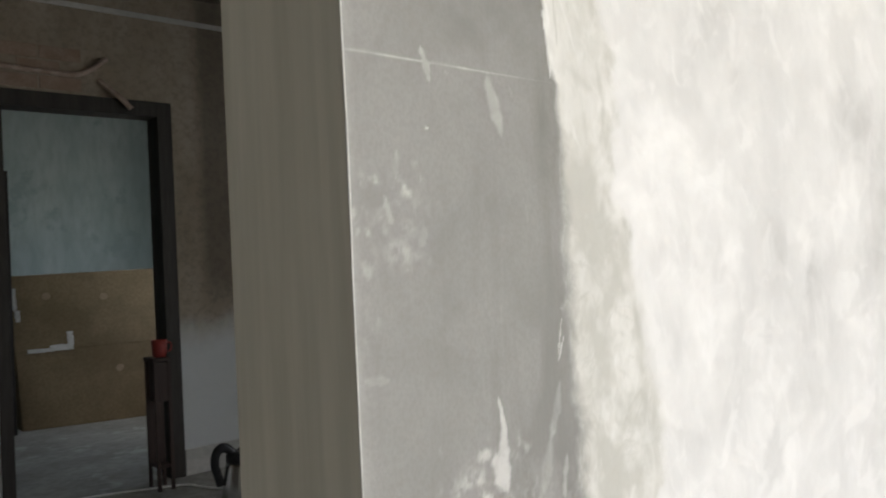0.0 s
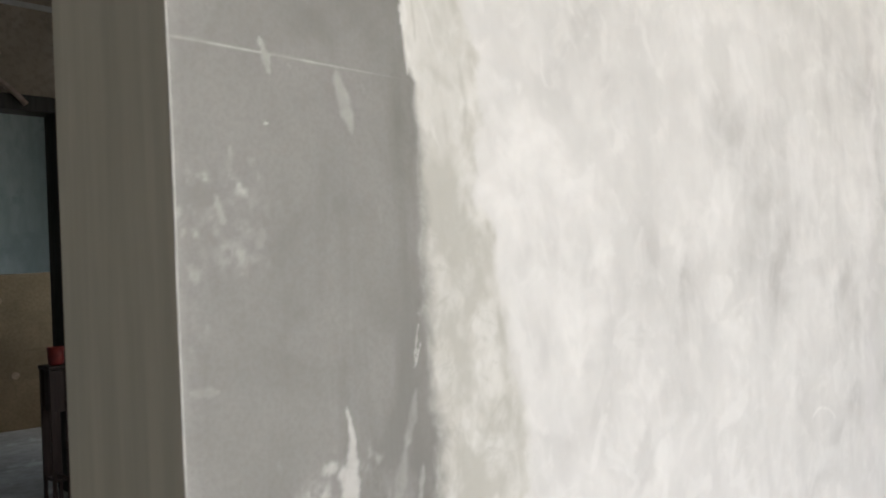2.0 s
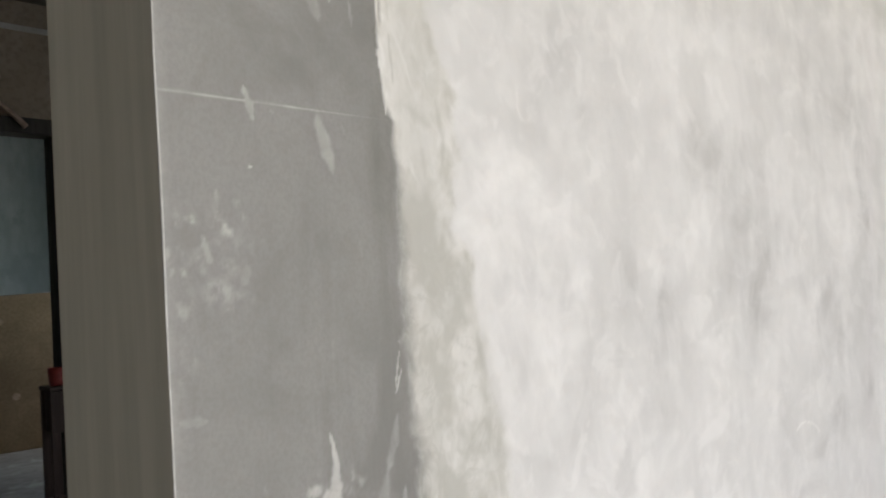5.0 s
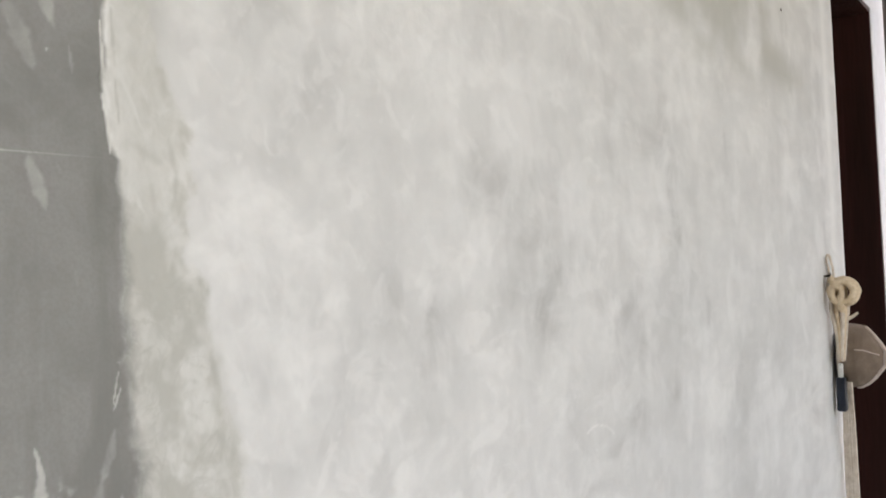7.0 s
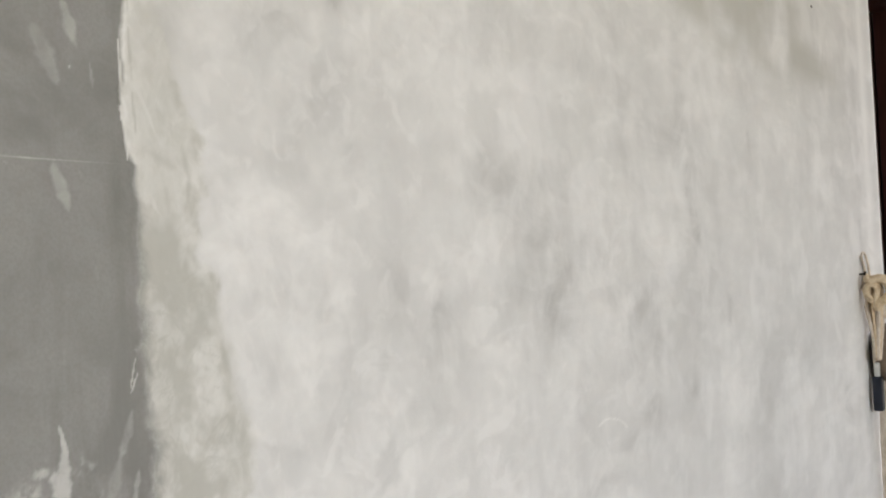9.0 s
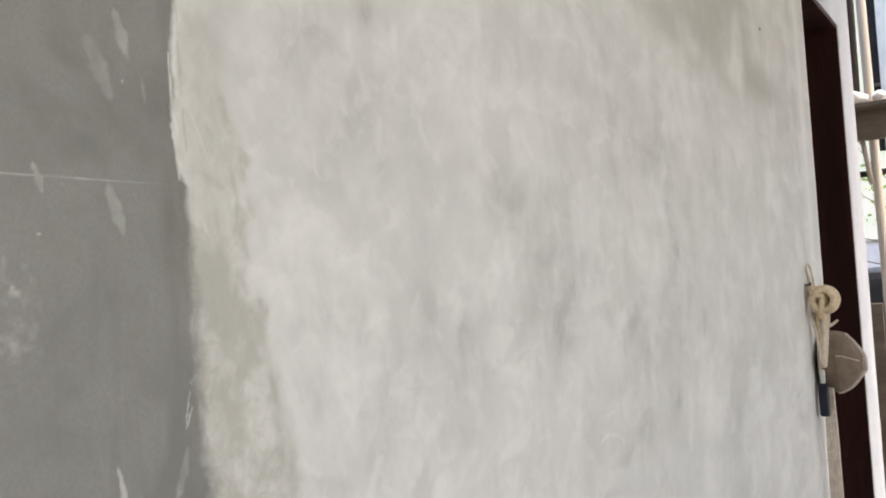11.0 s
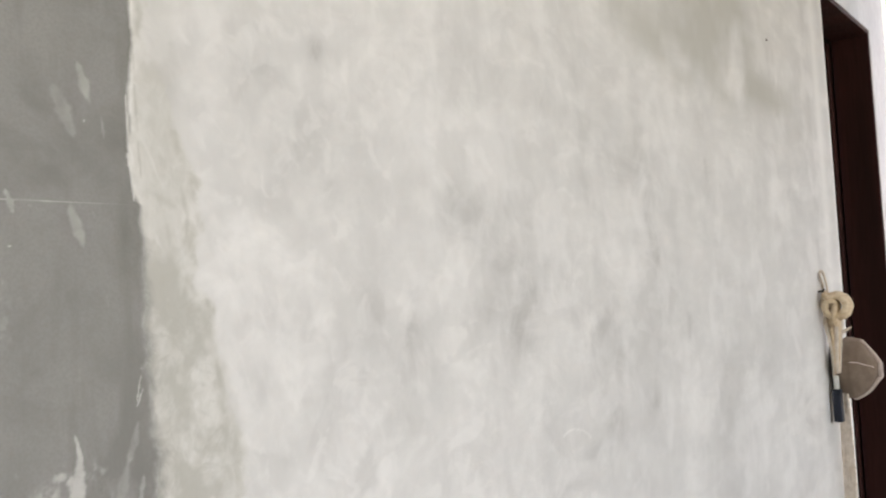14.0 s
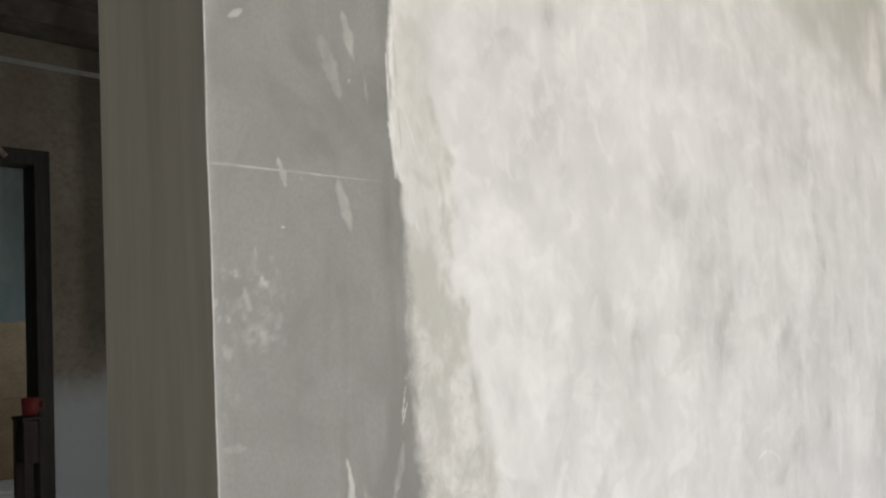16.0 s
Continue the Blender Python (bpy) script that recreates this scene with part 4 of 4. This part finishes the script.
rings = [[dome.verts.new(Vector(cap_point(y, lon)) + Vector((0.003, 0, 0.002)) * noise.noise(Vector((y * 40, lon * 1.5, 0)))) for lon in np.linspace(0, 2 * math.pi, 37)[:-1]] for y in steps]
for a, b in zip(rings, rings[1:]):
    for k in range(36):
        dome.faces.new((a[k], a[(k + 1) % 36], b[(k + 1) % 36], b[k]))
dome.faces.new(rings[-1])
bmesh.ops.recalc_face_normals(dome, faces=dome.faces)
crown = part("crown", dome, M_CLOTH, cap, "", True)
sol = crown.modifiers.new("thickness", "SOLIDIFY")
sol.thickness = 0.003
rim_path = [cap_point(a, 1.8, 1.01) for a in np.linspace(0.08, 0.129, 10)] + [cap_point(0.131, a, 1.01) for a in (2.4, 3.14, 3.9)] + [cap_point(a, 4.5, 1.01) for a in np.linspace(0.129, 0.05, 12)]
part("seam", tube(spline(rim_path, 3), lambda q: 0.003 + 0.0045 * math.sin(math.pi * q), 8), M_SEAM, cap, "", True)
part("fold", tube([cap_point(a, 2.86 + 1.6 * (a - 0.06), 1.004) for a in np.linspace(0.06, 0.118, 12)], 0.0017, 6), M_SEAM, cap, "raised pale fold of the cloth", True)
part("band", tube([cap_point(0.012, a, 1.02) for a in np.linspace(0, 2 * math.pi, 40)], 0.005, 8), M_SEAM, cap, "", True)

brush = thing("scraper", "navy-handled scraper hung on a cord against the wall", "tool")
part("handle", box(2.40, 2.428, FACE - 0.034, FACE - 0.01, 0.778, 0.868, 0.006), M_NAVY, brush)
part("ferrule", box(2.406, 2.422, FACE - 0.028, FACE - 0.016, 0.868, 0.905, 0.003), M_TAPE, brush, "white plastic collar")
part("cord", tube(spline([(2.414, FACE - 0.016, 0.9), (2.4, FACE - 0.022, 1.0), (2.385, FACE - 0.02, 1.13)]), 0.002, 6), M_CORD, brush, "", True)

# ---- the yard beyond the end of the wall ----
tagged(part("ground", boxes((-400, 600, -400, 400, -0.4, -0.145)), M_GROUND), "dry trodden earth of the yard", "ground", kind="structure")
scaffold_pole = thing("bamboo_pole", "pale dry bamboo scaffold pole with swollen joints", "pole", "scaffold poles")


def bamboo(x, y, z0, z1, r, lean=0.0):
    n = 60
    return tube([(x, y + lean * k / n, z0 + (z1 - z0) * k / n) for k in range(n + 1)], lambda s: r * (1 + 0.13 * max(0, 1 - abs((s * 9) % 1 - 0.5) * 22)), 12)


# darker stick added to stand in for the pole's lower part in shade
part("shaded_foot", tube([(4.79, 0.381, -0.145), (4.782, 0.388, 0.52)], 0.011, 10), M_OLDPOLE, scaffold_pole, "thin grey stick standing in for the pole's shaded foot", True)
part("culm", bamboo(4.78, 0.388, 0.46, 3.6, 0.024, 0.042), M_BAMBOO, scaffold_pole, "", True)
bench = thing("scaffold_plank", "weathered plank on a thick timber of the scaffold", "plank")
part("board", box(4.45, 4.755, 0.28, 1.5, 1.932, 1.958, 0.004), M_PLANK, bench)
part("timber", box(4.56, 4.66, 0.272, 1.5, 1.79, 1.932, 0.006), M_PLANK, bench)
part("prop", tube([(4.61, 1.42, -0.145), (4.61, 1.42, 1.79)], 0.03, 12), M_OLDPOLE, bench, "", True)
for y, r in ((0.474, 0.015), (0.446, 0.015)):
    p = thing("timber_pole", "dark weathered wooden pole standing on the plank", "pole", "scaffold poles")
    part("pole", tube([(4.62, y, 1.958), (4.62, y - 0.004, 2.7), (4.63, y, 3.6)], r, 12), M_OLDPOLE, p, "", True)
wedge = thing("bamboo_stub", "short slanting bamboo stub under the plank", "pole", "scaffold poles")
part("stub", tube([(4.6, 0.437, 1.79), (4.6, 0.408, 1.56)], 0.013, 10), M_BAMBOO, wedge, "", True)
rail = thing("pipe_rail", "dark horizontal scaffold pipe", "pipe")
part("pipe", tube([(4.82, -1.2, 1.68), (4.82, 1.5, 1.605)], 0.017, 12), M_IRON, rail, "", True)
part("post", tube([(4.86, 1.45, -0.145), (4.86, 1.45, 2.2)], 0.02, 12), M_OLDPOLE, rail, "", True)
pipe = thing("pipe_offcut", "short white plastic pipe offcut lying on the plank", "pipe")
part("tube", tube([(4.5, 0.466, 1.998), (4.53, 0.44, 1.998), (4.56, 0.4, 1.99)], lambda q: 0.039 - 0.016 * q, 16), M_CLOTHWHITE, pipe, "", True)
part("bore", tube([(4.486, 0.472, 2.004), (4.502, 0.458, 2.004)], 0.02, 14), M_BLACK, pipe, "dark open end of the pipe")
for y, s in ((0.335, 0.032),):
    rag = bmesh.new()
    bmesh.ops.create_icosphere(rag, subdivisions=3, radius=s, matrix=Matrix.Translation((4.53, y, 1.958 + s * 0.9)))
    for v in rag.verts:
        v.co += Vector((0.3, 1, 1)) * 0.014 * (noise.noise(v.co * 38) + 0.1)
        v.co.z = max(v.co.z, 1.9585)
    tagged(part("rag", rag, M_CLOTHWHITE, None, "", True), "crumpled white rag on the plank", "rag")

house = thing("neighbour_house", "cream house with pale blue pillar and red oxide trim", "house")
part("wall", boxes((6.2, 6.4, -6, 0.345, -0.145, 3.6), (6.2, 6.4, -6, 0.9, 3.6, 3.9)), M_CREAM, house)
part("pillar", box(5.95, 6.2, 0.345, 0.476, -0.145, 3.6, 0.006), M_BLUEWASH, house, "pale blue limewashed pillar")
part("trim", box(6.15, 6.2, 0.292, 0.33, -0.145, 3.6, 0.004), M_OXIDE, house, "red oxide painted strip")
win = part("window", box(6.21, 6.25, 0.45, 0.6, 1.9, 3.6, 0.003), M_DARKWOOD, house, "dark window beside the pillar")
for z in (2.28, 2.34):
    part("bar", box(6.195, 6.21, 0.477, 0.6, z, z + 0.025, 0.002), M_PLANK, win)

boards = thing("board_stack", "stack of wide weathered brown boards on the ground", "boards")
rb = random.Random(4)
for z0, z1, out in ((-0.145, 0.0, 0.0), (0.0, 0.165, 0.02), (0.18, 0.37, 0.06), (0.37, 0.565, 0.055), (0.57, 0.665, 0.1)):
    part("board", box(5.2 + out, 5.75, -1.4 + rb.uniform(-0.1, 0.1), 1.25 + rb.uniform(-0.06, 0.06), z0, z1, 0.008), M_BOARD, boards)
part("batten", box(5.3, 5.7, -1.3, 1.2, 0.165, 0.18), M_BOARD, boards)
lean_board = thing("upright_board", "grey-brown board standing on end with white cloth strips on it", "board")
part("board", box(5.02, 5.05, 0.455, 0.585, -0.145, 0.93, 0.004), M_PLANK, lean_board)
# hanging white cloth strips, set flat against the board
for y0, y1, z0, z1 in ((0.522, 0.538, 0.28, 0.41), (0.515, 0.533, 0.13, 0.29)):
    scrap = box(5.016, 5.02, y0, y1, z0, z1)
    bmesh.ops.subdivide_edges(scrap, edges=scrap.edges, cuts=4, use_grid_fill=True)
    for v in scrap.verts:
        v.co += Vector((0, rb.uniform(-1, 1) * 0.005, rb.uniform(-1, 1) * 0.008))
    part("cloth_strip", scrap, M_CLOTHWHITE, lean_board, "white cloth strip laid flat on the board")
sheet = bmesh.new()
box(5.2, 5.8, -1.45, 1.33, 0.665, 1.1, 0.05, sheet)
bmesh.ops.subdivide_edges(sheet, edges=sheet.edges, cuts=6, use_grid_fill=True)
for v in sheet.verts:
    v.co += Vector((0.35, 0.5, 0.8 if v.co.z > 0.75 else 0.0)) * 0.07 * noise.noise(v.co * 3.1)
tagged(part("tarpaulin", sheet, M_TARP, None, "", True), "dark tarpaulin bundled on the stack of boards", "tarpaulin")
for k in range(6):
    sack = bmesh.new()
    bmesh.ops.create_icosphere(sack, subdivisions=3, radius=1)
    zc = -0.145 + 0.085 + 0.165 * k
    for v in sack.verts:
        n = v.co.copy()
        e = lambda a: math.copysign(abs(a) ** 0.6, a)
        v.co = Vector((5.0 + 0.13 * e(n.x), 0.05 + 0.03 * math.sin(k * 2.4) + 0.24 * e(n.y) * (1 - 0.25 * abs(n.z)), zc + 0.086 * e(n.z)))
        v.co += n * 0.014 * noise.noise(v.co * 14)
    tagged(part("sack", sack, M_CLOTHWHITE, None, "", True), "full white woven sack in a pile", "sack", "pile of sacks")


def tree(x, y, height, spread, seed):
    r = random.Random(seed)
    t = thing("tree", "leafy green tree behind the yard", "tree", "trees")
    wood = bmesh.new()
    tube([(x, y, -0.15), (x + 0.05, y, height * 0.3), (x - 0.03, y + 0.06, height * 0.62), (x, y, height * 0.9)], lambda s: 0.13 * (1 - 0.8 * s), 10, wood)
    tips = []
    for k in range(16):
        a, h = r.uniform(0, 6.28), height * r.uniform(0.28, 0.85)
        reach = spread * r.uniform(0.5, 1.0)
        tip = Vector((x + reach * math.cos(a), y + reach * math.sin(a), h + r.uniform(0.1, 0.7)))
        tube(spline([(x, y, h * 0.85), (x + 0.45 * reach * math.cos(a), y + 0.45 * reach * math.sin(a), h), tip], 5), lambda s: 0.014 * (1 - 0.8 * s), 6, wood)
        tips.append(tip)
    part("trunk", wood, M_BARK, t, "", True)
    vs, fs = [], []
    for tip in tips:
        for k in range(80):
            c = tip + Vector((r.gauss(0, 0.3), r.gauss(0, 0.3), r.gauss(0, 0.25))) * spread * 0.55
            m = Euler((r.uniform(0, 6), r.uniform(0, 6), r.uniform(0, 6))).to_matrix()
            s = r.uniform(0.035, 0.08)
            i = len(vs)
            vs += [c + m @ Vector(q) * s for q in ((0, -1, 0), (0.45, 0, 0.12), (0, 1, 0), (-0.45, 0, 0.12))]
            fs.append((i, i + 1, i + 2, i + 3))
    me = bpy.data.meshes.new("crown")
    me.from_pydata(vs, [], fs)
    me.materials.append(M_LEAF)
    tagged(new("crown", me), kind="stuff").parent = t


tree(15.5, 1.36, 3.6, 1.5, 3)
tree(19.0, 0.4, 4.2, 1.9, 9)
# pale wall added where there is only white haze behind the yard
pale_screen = tagged(part("haze_screen", box(24.0, 24.2, -9, 12, -0.145, 1.45, 0.02), M_WHITE), "pale wall added to stand in for white haze behind the yard", "wall", kind="structure")
part("coping", box(23.95, 24.25, -9, 12, 1.45, 1.53, 0.02), M_HALL, pale_screen)

# glowing sheet added to stand in for the bright sky past the trees
sky_glow = Nodes("glowing_sky_sheet")
sky_glow.bsdf.inputs["Emission Strength"].default_value = 1.25
sky_glow.put(sky_glow.bsdf.inputs["Emission Color"], sky_glow.mix(sky_glow.ramp(sky_glow.noise(0.35), 0.4, 0.65, 0, 0.6), (1.0, 1.0, 0.97), (0.72, 0.95, 0.72)))
sky_glow.done((0.02, 0.02, 0.02), 1.0, 0, 0.0)
backdrop = part("backdrop", box(120, 121, -10, 45, -0.2, 40), sky_glow.m)
tagged(backdrop, "glowing sheet standing in for bright sky and leaves behind the yard", "backdrop", kind="structure")
